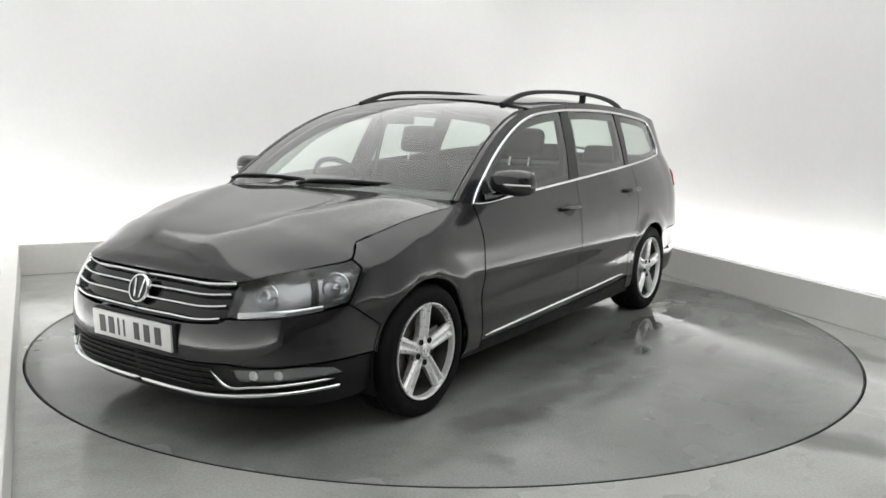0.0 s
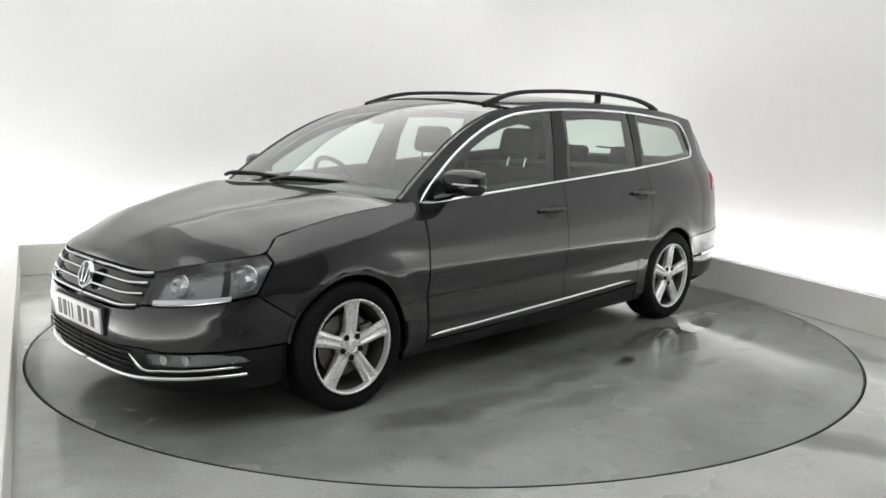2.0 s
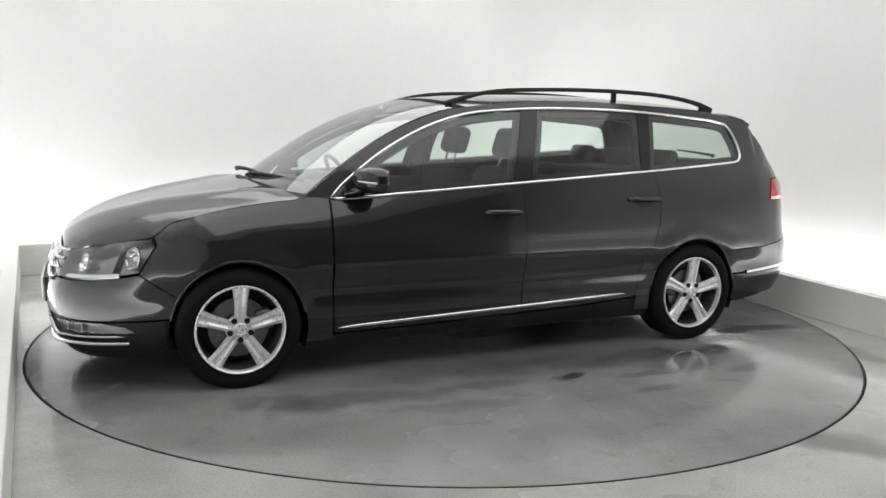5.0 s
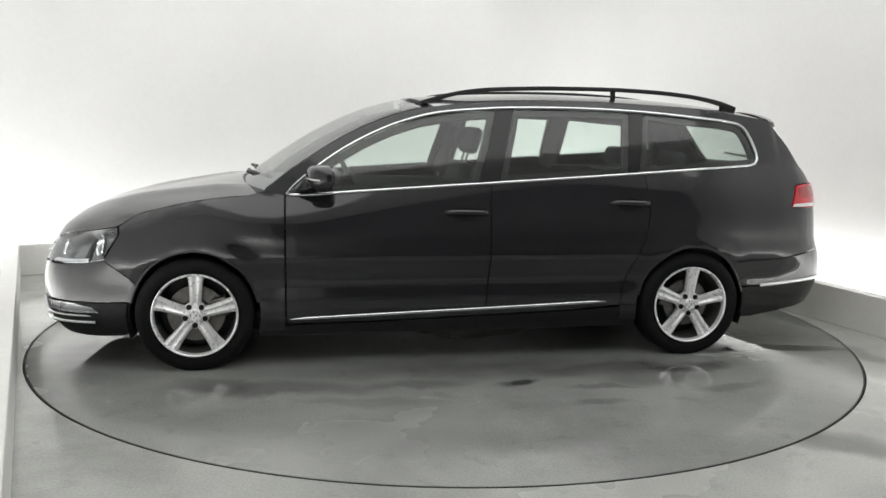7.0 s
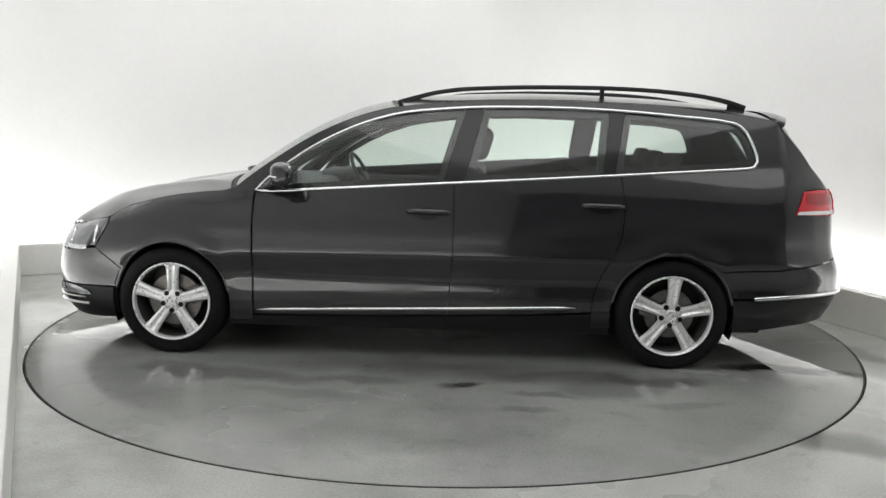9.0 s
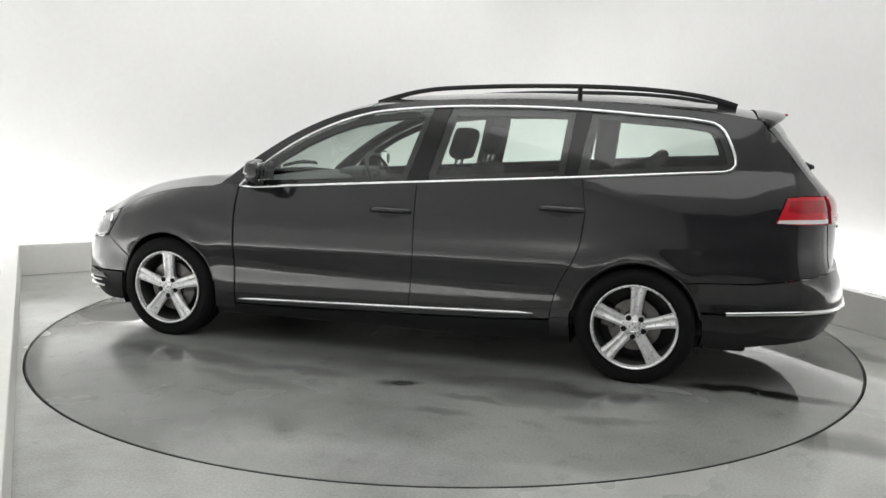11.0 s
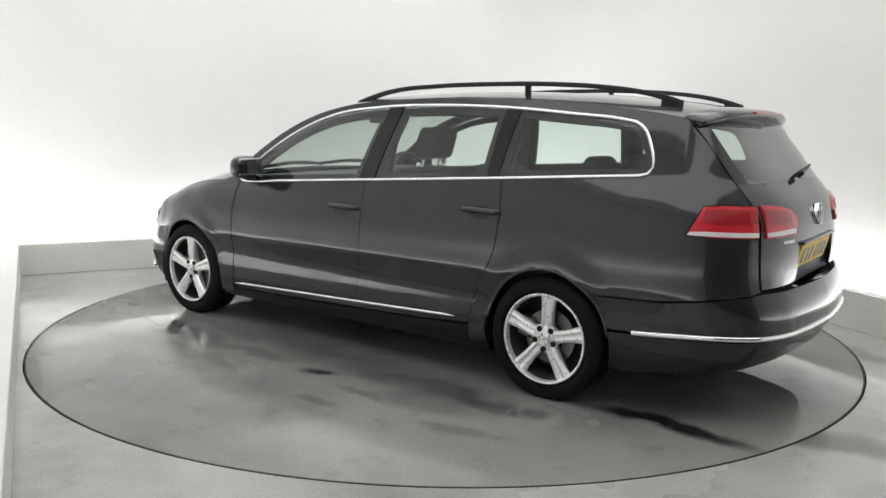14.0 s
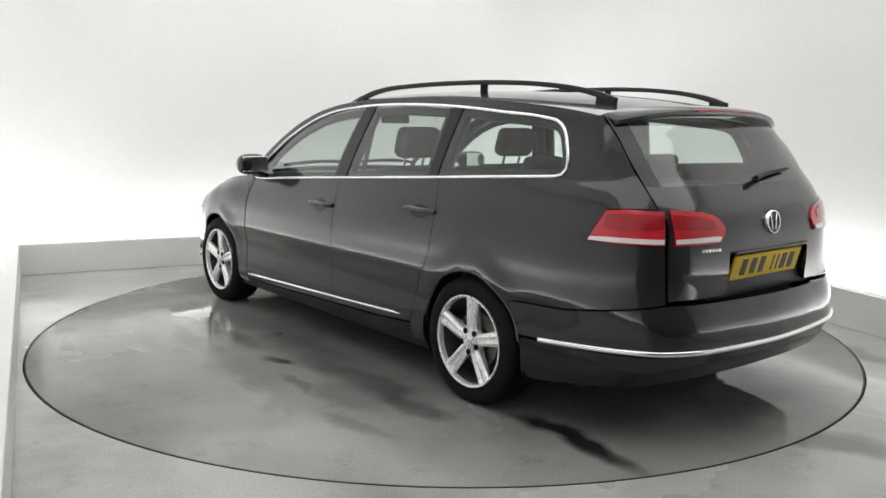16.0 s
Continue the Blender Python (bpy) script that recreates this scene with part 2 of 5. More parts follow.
def tube(path, shape, ups=None, closed=False):
    """Sweeps shape, (sideways, up) pairs, along the path."""
    bm = bmesh.new()
    p = [Vector(q) for q in path]
    rings = []
    for i, q in enumerate(p):
        a = p[i - 1] if i or closed else p[0]
        b = p[(i + 1) % len(p)] if i < len(p) - 1 or closed else p[-1]
        t = (b - a).normalized()
        up = Vector(ups[i]) if ups is not None else Vector((0, 0, 1))
        side = t.cross(up).normalized()
        up = side.cross(t)
        s = shape(i / (len(p) - 1)) if callable(shape) else shape
        rings.append([bm.verts.new(q + side * x + up * z) for x, z in s])
    k = len(rings[0])
    pairs = list(zip(rings, rings[1:])) + ([(rings[-1], rings[0])] if closed else [])
    for a, b in pairs:
        for i in range(k):
            bm.faces.new((a[i], a[(i + 1) % k], b[(i + 1) % k], b[i])).smooth = True
    if not closed:
        bm.faces.new(rings[0])
        bm.faces.new(rings[-1])
    bmesh.ops.recalc_face_normals(bm, faces=bm.faces)
    sharpen(bm, 50)
    return bm


def oval(a, b, n=10):
    return [(a * math.cos(2 * math.pi * i / n), b * math.sin(2 * math.pi * i / n)) for i in range(n)]


def flipped(bm):
    """The mirror image across the car's middle."""
    c = bm.copy()
    for v in c.verts:
        v.co.y = -v.co.y
    bmesh.ops.reverse_faces(c, faces=c.faces)
    return c


# ---------------------------------------------------------------- the booth
def rounded(corners, radius, n=14):
    """A plan line with its inner corners rounded."""
    out = [Vector(corners[0])]
    for a, b, c in zip(corners, corners[1:], corners[2:]):
        a, b, c = Vector(a), Vector(b), Vector(c)
        u, v = (a - b).normalized(), (c - b).normalized()
        s, e = b + u * radius, b + v * radius
        for i in range(n + 1):
            t = i / n
            out.append((1 - t)**2 * s + 2 * t * (1 - t) * b + t * t * e)
    return out + [Vector(corners[-1])]


def wall_strip(name, line, z0, z1, thick, mat, kind_label):
    """A wall along a plan line, its room side on the line's right, with thickness outwards."""
    bm = bmesh.new()
    rows = []
    for i, p in enumerate(line):
        a, b = line[max(i - 1, 0)], line[min(i + 1, len(line) - 1)]
        t = (b - a).normalized()
        o = Vector((-t.y, t.x)) * thick
        rows.append([bm.verts.new((q.x, q.y, z)) for q, z in ((p, z0), (p, z1), (p + o, z1), (p + o, z0))])
    for a, b in zip(rows, rows[1:]):
        for i in range(4):
            bm.faces.new((a[i], a[(i + 1) % 4], b[(i + 1) % 4], b[i])).smooth = i == 0
    bm.faces.new(rows[0])
    bm.faces.new(rows[-1])
    bmesh.ops.recalc_face_normals(bm, faces=bm.faces)
    sharpen(bm)
    ob = tagged(link_mesh(name, bm, mat), kind_label, "wall", kind="structure")
    ob.matrix_world = booth
    return ob


def build_battens():
    """One run of white fluorescent battens in the trough, following the walls."""
    w, near = TROUGH - 0.13, -5.9
    line = rounded([(left_at(near) - w, near), (left_at(FAR) - w, FAR + w), (right_at(FAR) + w, FAR + w), (right_at(near) + w, near)], 0.85, 10)
    bm = bmesh.new()
    rows = []
    for i, p in enumerate(line):
        a, b = line[max(i - 1, 0)], line[min(i + 1, len(line) - 1)]
        t = (b - a).normalized()
        o = Vector((-t.y, t.x))
        rows.append([bm.verts.new((q.x, q.y, z)) for q, z in ((p - o * 0.05, 0.115), (p + o * 0.05, 0.095), (p + o * 0.05, 0.06), (p - o * 0.05, 0.06))])
    for a, b in zip(rows, rows[1:]):
        for i in range(4):
            f = bm.faces.new((a[i], a[(i + 1) % 4], b[(i + 1) % 4], b[i]))
            f.material_index = 0 if i == 0 else 1
    bm.faces.new(rows[0]).material_index = 1
    bm.faces.new(rows[-1]).material_index = 1
    bmesh.ops.recalc_face_normals(bm, faces=bm.faces)
    ob = tagged(link_mesh("light_batten", bm, TUBE), "run of white fluorescent battens behind the upstand", "light", kind="structure")
    ob.data.materials.append(UPSTAND)
    ob.matrix_world = booth


def build_booth():
    # floor sheet round the turntable
    bm = bmesh.new()
    rings = []
    for r, z in ((DISC + 0.004, -0.06), (DISC + 0.004, -0.002), (DISC + 0.006, 0.0), (3.2, 0.0), (14.0, 0.0)):
        rings.append([bm.verts.new((r * math.cos(2 * math.pi * i / 192), r * math.sin(2 * math.pi * i / 192), z)) for i in range(192)])
    for a, b in zip(rings, rings[1:]):
        for i in range(192):
            bm.faces.new((a[i], b[i], b[(i + 1) % 192], a[(i + 1) % 192]))
    bmesh.ops.recalc_face_normals(bm, faces=bm.faces)
    tagged(link_mesh("floor", bm, FLOOR), "damp grey concrete floor, darkly stained", "floor", kind="structure")
    bm = bmesh.new()
    bmesh.ops.create_circle(bm, cap_ends=True, segments=96, radius=DISC + 0.2, matrix=pose(0, 0, -0.062))
    tagged(link_mesh("ground", bm, PIT), "dark steel pit under the turntable", "pit", kind="structure")
    w = TROUGH
    line = rounded([(left_at(NEAR) - w, NEAR), (left_at(FAR) - w, FAR + w), (right_at(FAR) + w, FAR + w), (right_at(NEAR) + w, NEAR)], 0.9, 24)
    wall_strip("wall_far", line, 0, TOP, 0.12, WHITE, "seamless matt white booth wall, curved in the corners and lit from below")
    # added wall across the open end, unseen; it darkens the car's reflections
    wall_strip("wall_near", [Vector((right_at(NEAR) + w, NEAR)), Vector((left_at(NEAR) - w, NEAR))], 0, TOP, 0.12, NEARWALL, "unseen plain grey wall added to close the booth")
    # low upstand before the light trough
    k = 0.10
    for name, a, b in (("upstand_far", (left_at(FAR) - k, FAR), (right_at(FAR) + k, FAR)), ("upstand_left", (left_at(NEAR), NEAR + 0.02), (left_at(FAR), FAR - 0.003)),
                       ("upstand_right", (right_at(FAR), FAR - 0.003), (right_at(NEAR), NEAR + 0.02))):
        run = Vector(b) - Vector(a)
        m = pose(a[0], a[1], 0, 0, 0, math.degrees(math.atan2(run.y, run.x)))
        ob = tagged(link_mesh(name, boxed(0, run.length, 0, k, 0.0, KERB, bevel=0.006, m=m), UPSTAND), "low scuffed off-white upstand hiding the lights", "upstand", kind="structure")
        ob.matrix_world = booth
    ob = tagged(link_mesh("ceiling", boxed(LEFT - w - 0.2, right_at(FAR) + w + 0.2, NEAR - 0.2, FAR + w + 0.2, TOP, TOP + 0.1), WHITE), "white ceiling", "ceiling", kind="structure")
    ob.matrix_world = booth
    # turntable disc
    table = tagged(new("turntable"), "round damp concrete-topped turntable flush with the floor", "turntable")
    prof = [(0.001, 0.0), (1.2, 0.0), (DISC - 0.012, 0.0), (DISC - 0.010, -0.001), (DISC - 0.008, -0.05), (0.001, -0.05)]
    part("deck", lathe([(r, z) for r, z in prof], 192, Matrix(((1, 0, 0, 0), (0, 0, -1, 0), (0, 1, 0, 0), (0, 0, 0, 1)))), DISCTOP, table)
    rim = lathe([(DISC - 0.0075, -0.001), (DISC - 0.0035, -0.001), (DISC - 0.0035, -0.05), (DISC - 0.0075, -0.05), (DISC - 0.0075, -0.001)], 192,
                Matrix(((1, 0, 0, 0), (0, 0, -1, 0), (0, 1, 0, 0), (0, 0, 0, 1))))
    part("edge_band", rim, PIT, table, "dark steel edge band")
    return table


TURNTABLE = build_booth()
build_battens()


# ---------------------------------------------------------------- the car's body surface
# x forward, y to the car's own left, z up; the origin lies on the ground midway between the axles
HUB = 0.290
AXLES = (1.353, -1.353)
PLAN = smooth_path([(2.208, 0), (2.206, 0.18), (2.192, 0.35), (2.140, 0.51), (2.040, 0.645), (1.880, 0.752), (1.64, 0.818), (1.36, 0.844),
                    (0.9, 0.850), (0, 0.852), (-0.9, 0.851), (-1.4, 0.846), (-1.75, 0.828), (-1.98, 0.800), (-2.14, 0.748),
                    (-2.26, 0.660), (-2.335, 0.51), (-2.375, 0.30), (-2.392, 0.13), (-2.397, 0.0)], 500)
SLEN = np.r_[0, np.cumsum(np.linalg.norm(np.diff(PLAN, axis=0), axis=1))]
TANG = np.gradient(PLAN, SLEN, axis=0)


def s_x(x):
    """Length along the plan line, from the nose, where it passes x."""
    return float(np.interp(-x, -PLAN[:, 0], SLEN))


def s_y(y, rear=False):
    h = len(PLAN) // 2
    if rear:
        return float(np.interp(-y, -PLAN[h + 20:, 1], SLEN[h + 20:]))
    return float(np.interp(y, PLAN[:h, 1], SLEN[:h]))


def curve(*pts):
    xs, ys = [p[0] for p in pts], [p[1] for p in pts]
    if xs[0] > xs[-1]:
        xs, ys = xs[::-1], ys[::-1]
    xs, ys = np.array(xs), np.array(ys)
    g = np.gradient(ys, xs)

    def f(x):
        x = min(max(x, xs[0]), xs[-1])
        i = min(int(np.searchsorted(xs, x, side="right")) - 1, len(xs) - 2)
        i = max(i, 0)
        h = xs[i + 1] - xs[i]
        u = (x - xs[i]) / h
        return (2 * u**3 - 3 * u**2 + 1) * ys[i] + (u**3 - 2 * u**2 + u) * h * g[i] + (3 * u**2 - 2 * u**3) * ys[i + 1] + (u**3 - u**2) * h * g[i + 1]
    return f


SIDE = curve((0.10, -0.10), (0.17, -0.05), (0.22, -0.024), (0.28, -0.011), (0.34, -0.011), (0.40, -0.0153), (0.44, -0.0185), (0.48, -0.0168), (0.52, -0.010), (0.55, -0.003), (0.58, 0.0), (0.62, -0.003), (0.66, -0.006))
FRONT = curve((0.10, -0.14), (0.16, -0.06), (0.22, -0.018), (0.28, -0.004), (0.34, 0.0), (0.43, 0.0), (0.48, -0.008), (0.53, -0.022), (0.60, -0.050), (0.655, -0.088), (0.70, -0.145), (0.76, -0.25))
REAR = curve((0.16, -0.16), (0.25, -0.08), (0.33, -0.025), (0.40, 0.0), (0.46, 0.0), (0.52, -0.008), (0.56, -0.022), (0.60, -0.040), (0.64, -0.053), (0.75, -0.066), (0.85, -0.073), (0.92, -0.084), (1.0, -0.12), (1.08, -0.165))
TOPLINE = curve((2.3, 0.645), (2.1, 0.662), (1.9, 0.722), (1.67, 0.793), (1.35, 0.868), (1.1, 0.897), (0.95, 0.902), (0.884, 0.9), (0.5, 0.922), (0, 0.9545), (-0.9, 1.013), (-1.72, 1.066), (-2.0, 1.080), (-2.42, 1.06))
INSET = curve((2.3, 0.13), (1.9, 0.135), (1.6, 0.13), (1.3, 0.115), (1.05, 0.10), (0.9, 0.085), (0.6, 0.070), (0, 0.064), (-0.9, 0.068), (-1.4, 0.092), (-1.8, 0.130), (-2.1, 0.135), (-2.42, 0.125))
ROLL = curve((2.3, 3.2), (1.2, 3.0), (0.9, 2.0), (0.6, 1.7), (-0.9, 1.8), (-1.5, 2.2), (-2.42, 1.9))


def lift(s, z):
    """The body's surface at a length along the plan line and a height."""
    s = abs(s)
    x, y = float(np.interp(s, SLEN, PLAN[:, 0])), float(np.interp(s, SLEN, PLAN[:, 1]))
    tx, ty = float(np.interp(s, SLEN, TANG[:, 0])), float(np.interp(s, SLEN, TANG[:, 1]))
    k = math.hypot(tx, ty)
    nx, ny = ty / k, -tx / k
    top, d = TOPLINE(x), 0.0
    zz = z
    if z > top:
        d, zz = z - top, top
    f = max(0.0, (zz - 0.66) / max(top - 0.66, 0.02))
    side = SIDE(min(zz, 0.66)) - max(INSET(x) - 0.006, 0) * f ** ROLL(x)
    if x > 1.7:   # the shoulder sinks into the nose
        g = min(1.0, max(0.0, (zz - 0.5) / max(top - 0.5, 0.02)))
        w0 = min(1, (x - 1.7) / 0.35)
        side = side * (1 - w0) + (SIDE(min(zz, 0.5)) - INSET(x) * g ** 2.2) * w0
    end = FRONT(zz) if nx > 0 else REAR(zz)
    w = abs(nx) ** 1.15
    off = side * (1 - w) + end * w - (0.27 * d + 0.24 * d * d) * (1.0 if nx >= -0.2 else 1.25)
    # flared lips over the wheels
    for ax in AXLES:
        r = math.hypot((x - ax), (zz - HUB) * 0.95)
        if 0.25 < r < 0.50 and zz > 0.2:
            off += 0.012 * math.exp(-((r - 0.345) / 0.05) ** 2) * (1 - w) * min(1, max(0, (zz - 0.25) / 0.35)) ** 2
    return Vector((x + nx * off, y + ny * off, z))


def lift_x(x, z):
    return lift(s_x(x), z)


def normal_at(s, z):
    a, b = lift(s + 0.004, z) - lift(s - 0.004, z), lift(s, z + 0.004) - lift(s, z - 0.004)
    n = a.cross(b).normalized()
    c = lift(s, z)
    return n if n.dot(Vector((c.x * 0.25, c.y, 0.15))) > 0 else -n


# ---------------------------------------------------------------- panels cut from the surface
def inside(p, poly):
    x, y = poly[:, 0], poly[:, 1]
    x2, y2 = np.roll(x, -1), np.roll(y, -1)
    c = (y > p[1]) != (y2 > p[1])
    return np.count_nonzero(c & (p[0] < (x2 - x) * (p[1] - y) / (y2 - y + 1e-12) + x)) % 2 == 1


def gap_to(p, a, b):
    ab = b - a
    t = np.clip(((p - a) * ab).sum(1) / ((ab**2).sum(1) + 1e-12), 0, 1)
    return np.sqrt((((a + ab * t[:, None]) - p) ** 2).sum(1)).min()


def dense(poly, step):
    out = []
    for a, b in zip(poly, np.roll(poly, -1, axis=0)):
        n = max(1, int(np.ceil(np.linalg.norm(b - a) / step)))
        out += [a + (b - a) * i / n for i in range(n)]
    return np.array(out)


def shrink(poly, d):
    """Draws the outline in by d, to leave a shut line."""
    a = np.roll(poly, 1, axis=0)
    b = np.roll(poly, -1, axis=0)
    t = b - a
    t /= np.linalg.norm(t, axis=1)[:, None] + 1e-12
    area2 = (poly[:, 0] * b[:, 1] - b[:, 0] * poly[:, 1]).sum()
    n = np.stack([-t[:, 1], t[:, 0]], 1) * (1 if area2 > 0 else -1)
    return poly + n * d


def panel(outline, step=0.022, gap=0.0025, depth=0.014, proud=0.0, where=None):
    """A sheet-metal panel: the outline, in (length, height), filled and laid on the surface, with turned-in edges."""
    from mathutils.geometry import delaunay_2d_cdt
    where = where or lift
    poly = dense(np.array(outline, float), step * 0.7)
    if gap:
        poly = shrink(poly, gap)
    (x0, y0), (x1, y1) = poly.min(0), poly.max(0)
    a, b = poly, np.roll(poly, -1, axis=0)
    pts = [Vector(p) for p in poly]
    for i, gx in enumerate(np.arange(math.floor(x0 / step) * step, x1, step)):
        for gy in np.arange(math.floor(y0 / step) * step, y1, step):
            p = np.array((gx, gy))
            if inside(p, poly) and gap_to(p, a, b) > step * 0.45:
                pts.append(Vector(p))
    k = len(poly)
    vs, es, fs, *_ = delaunay_2d_cdt(pts, [(i, (i + 1) % k) for i in range(k)], [], 1, 1e-6)
    bm = bmesh.new()
    bv, nr = [], []
    for v in vs:
        c = where(v.x, v.y)
        e = 0.004
        n = (where(v.x + e, v.y) - where(v.x - e, v.y)).cross(where(v.x, v.y + e) - where(v.x, v.y - e))
        n = n.normalized() if n.length > 1e-12 else Vector((0, 1, 0))
        if n.dot(Vector((c.x * 0.3, c.y, 0.2))) < 0:
            n = -n
        nr.append(n)
        bv.append(bm.verts.new(c + n * proud))
    for f in fs:
        try:
            face = bm.faces.new([bv[i] for i in f])
        except ValueError:
            continue
        face.smooth = True
        face.normal_update()
        if face.normal.dot(nr[f[0]]) < 0:
            face.normal_flip()
    bm.verts.index_update()
    rim = [e for e in bm.edges if len(e.link_faces) == 1]
    idx = {v: i for i, v in enumerate(bv)}
    deep = {}
    for e in rim:
        for v in e.verts:
            if v not in deep:
                deep[v] = bm.verts.new(v.co - nr[idx[v]] * (depth + proud))
    for e in rim:
        p, q = e.verts
        lf = e.link_faces[0]
        order = [v for v in lf.verts]
        i = order.index(p)
        if order[(i + 1) % len(order)] is q:
            p, q = q, p
        bm.faces.new((p, q, deep[q], deep[p]))
        e.smooth = False
    return bm


def both(name, bm, mat, parent, label=""):
    """The part and its twin on the other side."""
    tw = flipped(bm)
    return part(name, bm, mat, parent, label), part(name, tw, mat, parent, label)


def side(pts):
    """(x, height) pairs into (length, height)."""
    return [(s_x(x), z) for x, z in pts]


def arch(ax, a0, a1, n=26, grow=0.0):
    """Points on a wheel opening from angle a0 to a1."""
    return [(ax + (0.327 + grow) * math.cos(radians(a0 + (a1 - a0) * i / n)), HUB - 0.006 + (0.344 + grow) * math.sin(radians(a0 + (a1 - a0) * i / n))) for i in range(n + 1)]


# upper edge of the body side: windscreen pillar, roof edge, tail pillar
EDGE = [(1.00, 0.925), (0.90, 1.005), (0.78, 1.088), (0.62, 1.188), (0.45, 1.272), (0.28, 1.332), (0.10, 1.370), (-0.2, 1.398), (-0.6, 1.411),
        (-1.06, 1.403), (-1.4, 1.385), (-1.75, 1.352), (-1.93, 1.325)]
TAILEDGE = [(-1.93, 1.325), (-2.012, 1.25), (-2.10, 1.16), (-2.175, 1.08), (-2.24, 1.0), (-2.275, 0.95)]
DLO_TOP = [(0.893, 0.906), (0.835, 0.965), (0.757, 1.028), (0.601, 1.136), (0.446, 1.219), (0.292, 1.282), (0.139, 1.325), (-0.164, 1.360), (-0.614, 1.373), (-1.06, 1.361),
           (-1.37, 1.338), (-1.63, 1.314), (-1.70, 1.300), (-1.740, 1.270), (-1.775, 1.200), (-1.795, 1.14), (-1.798, 1.105), (-1.782, 1.082), (-1.745, 1.070)]
DOOR_FRONT, DOOR_MID, DOOR_REAR = 0.895, -0.185, -1.02


def belt(x):
    return TOPLINE(x)


def side_edge(x, z):
    return lift_x(x, z)


def mirror_loft(edge, bulge, n=24, thick=0.012, power=2.0):
    """A skin from an edge line across to its mirror image, swelling by a vector at each edge point."""
    bm = bmesh.new()
    rows = []
    for p, b in zip(edge, bulge):
        row = []
        for j in range(n + 1):
            t = 1 - 2 * j / n
            q = Vector((p[0], p[1] * t, p[2])) + Vector(b) * (1 - abs(t) ** power)
            row.append(bm.verts.new(q))
        rows.append(row)
    for a, b in zip(rows, rows[1:]):
        for j in range(n):
            bm.faces.new((a[j], a[j + 1], b[j + 1], b[j])).smooth = True
    bm.normal_update()
    return bm


def thicken(bm, t):
    """Gives an open skin turned-in edges, inwards from its normals."""
    bm.normal_update()
    rim = [e for e in bm.edges if len(e.link_faces) == 1]
    deep = {}
    for e in rim:
        for v in e.verts:
            if v not in deep:
                deep[v] = bm.verts.new(v.co - v.normal * t)
    for e in rim:
        p, q = e.verts
        vs = list(e.link_faces[0].verts)
        if vs[(vs.index(p) + 1) % len(vs)] is q:
            p, q = q, p
        bm.faces.new((p, q, deep[q], deep[p]))
        e.smooth = False
    return bm


def outward(bm, v):
    """Turns all normals to the side of v."""
    bm.normal_update()
    n = sum((f.normal * f.calc_area() for f in bm.faces), Vector())
    if n.dot(Vector(v)) < 0:
        bmesh.ops.reverse_faces(bm, faces=bm.faces)
    bm.normal_update()
    return bm


def strip_on(path, width, height, proud=0.0, tip=0.0):
    """A moulding along (length, height) points of the surface."""
    p = smooth_path(path, max(12, int(len(path) * 6)))
    pts = [lift(s, z) for s, z in p]
    nr = [normal_at(s, z) for s, z in p]
    pts = [q + n * proud for q, n in zip(pts, nr)]
    w, h = width / 2, height

    def shape(t):
        k = 1.0 if not tip else min(1.0, 0.25 + min(t, 1 - t) / tip)
        return [(-w * k, -0.004), (-w * k, h * 0.5), (-w * k * 0.5, h), (w * k * 0.5, h), (w * k, h * 0.5), (w * k, -0.004)]
    return tube(pts, shape, nr)


def mirror_strip(path, width, height, proud=0.0):
    """A moulding that runs round an end of the car: (length, height) points from the middle outwards, mirrored."""
    p = smooth_path(path, max(14, len(path) * 6))
    pts = [lift(s, z) for s, z in p]
    nr = [normal_at(s, z) for s, z in p]
    pts = [q + n * proud for q, n in zip(pts, nr)]
    pts = [Vector((q.x, -q.y, q.z)) for q in pts[::-1]][:-1] + pts
    nr = [Vector((q.x, -q.y, q.z)) for q in nr[::-1]][:-1] + nr
    w, h = width / 2, height
    return tube(pts, [(-w, -0.004), (-w, h * 0.5), (-w * 0.5, h), (w * 0.5, h), (w, h * 0.5), (w, -0.004)], nr)


def lift_wide(s, z):
    """As lift, over the car's middle: negative lengths lie on the right."""
    p = lift(abs(s), z)
    return p if s >= 0 else Vector((p.x, -p.y, p.z))


REAR_END = SLEN[-1]


def lift_back(s, z):
    """As lift_wide, measured from the tail's middle: positive on the left."""
    p = lift(REAR_END - abs(s), z)
    return p if s >= 0 else Vector((p.x, -p.y, p.z))


def wide_panel(half, **k):
    """A panel across the nose: the half outline on the left, from the middle to the middle."""
    full = list(half) + [(-s, z) for s, z in reversed(half) if s > 1e-6]
    k.setdefault("where", lift_wide)
    return panel(full, **k)


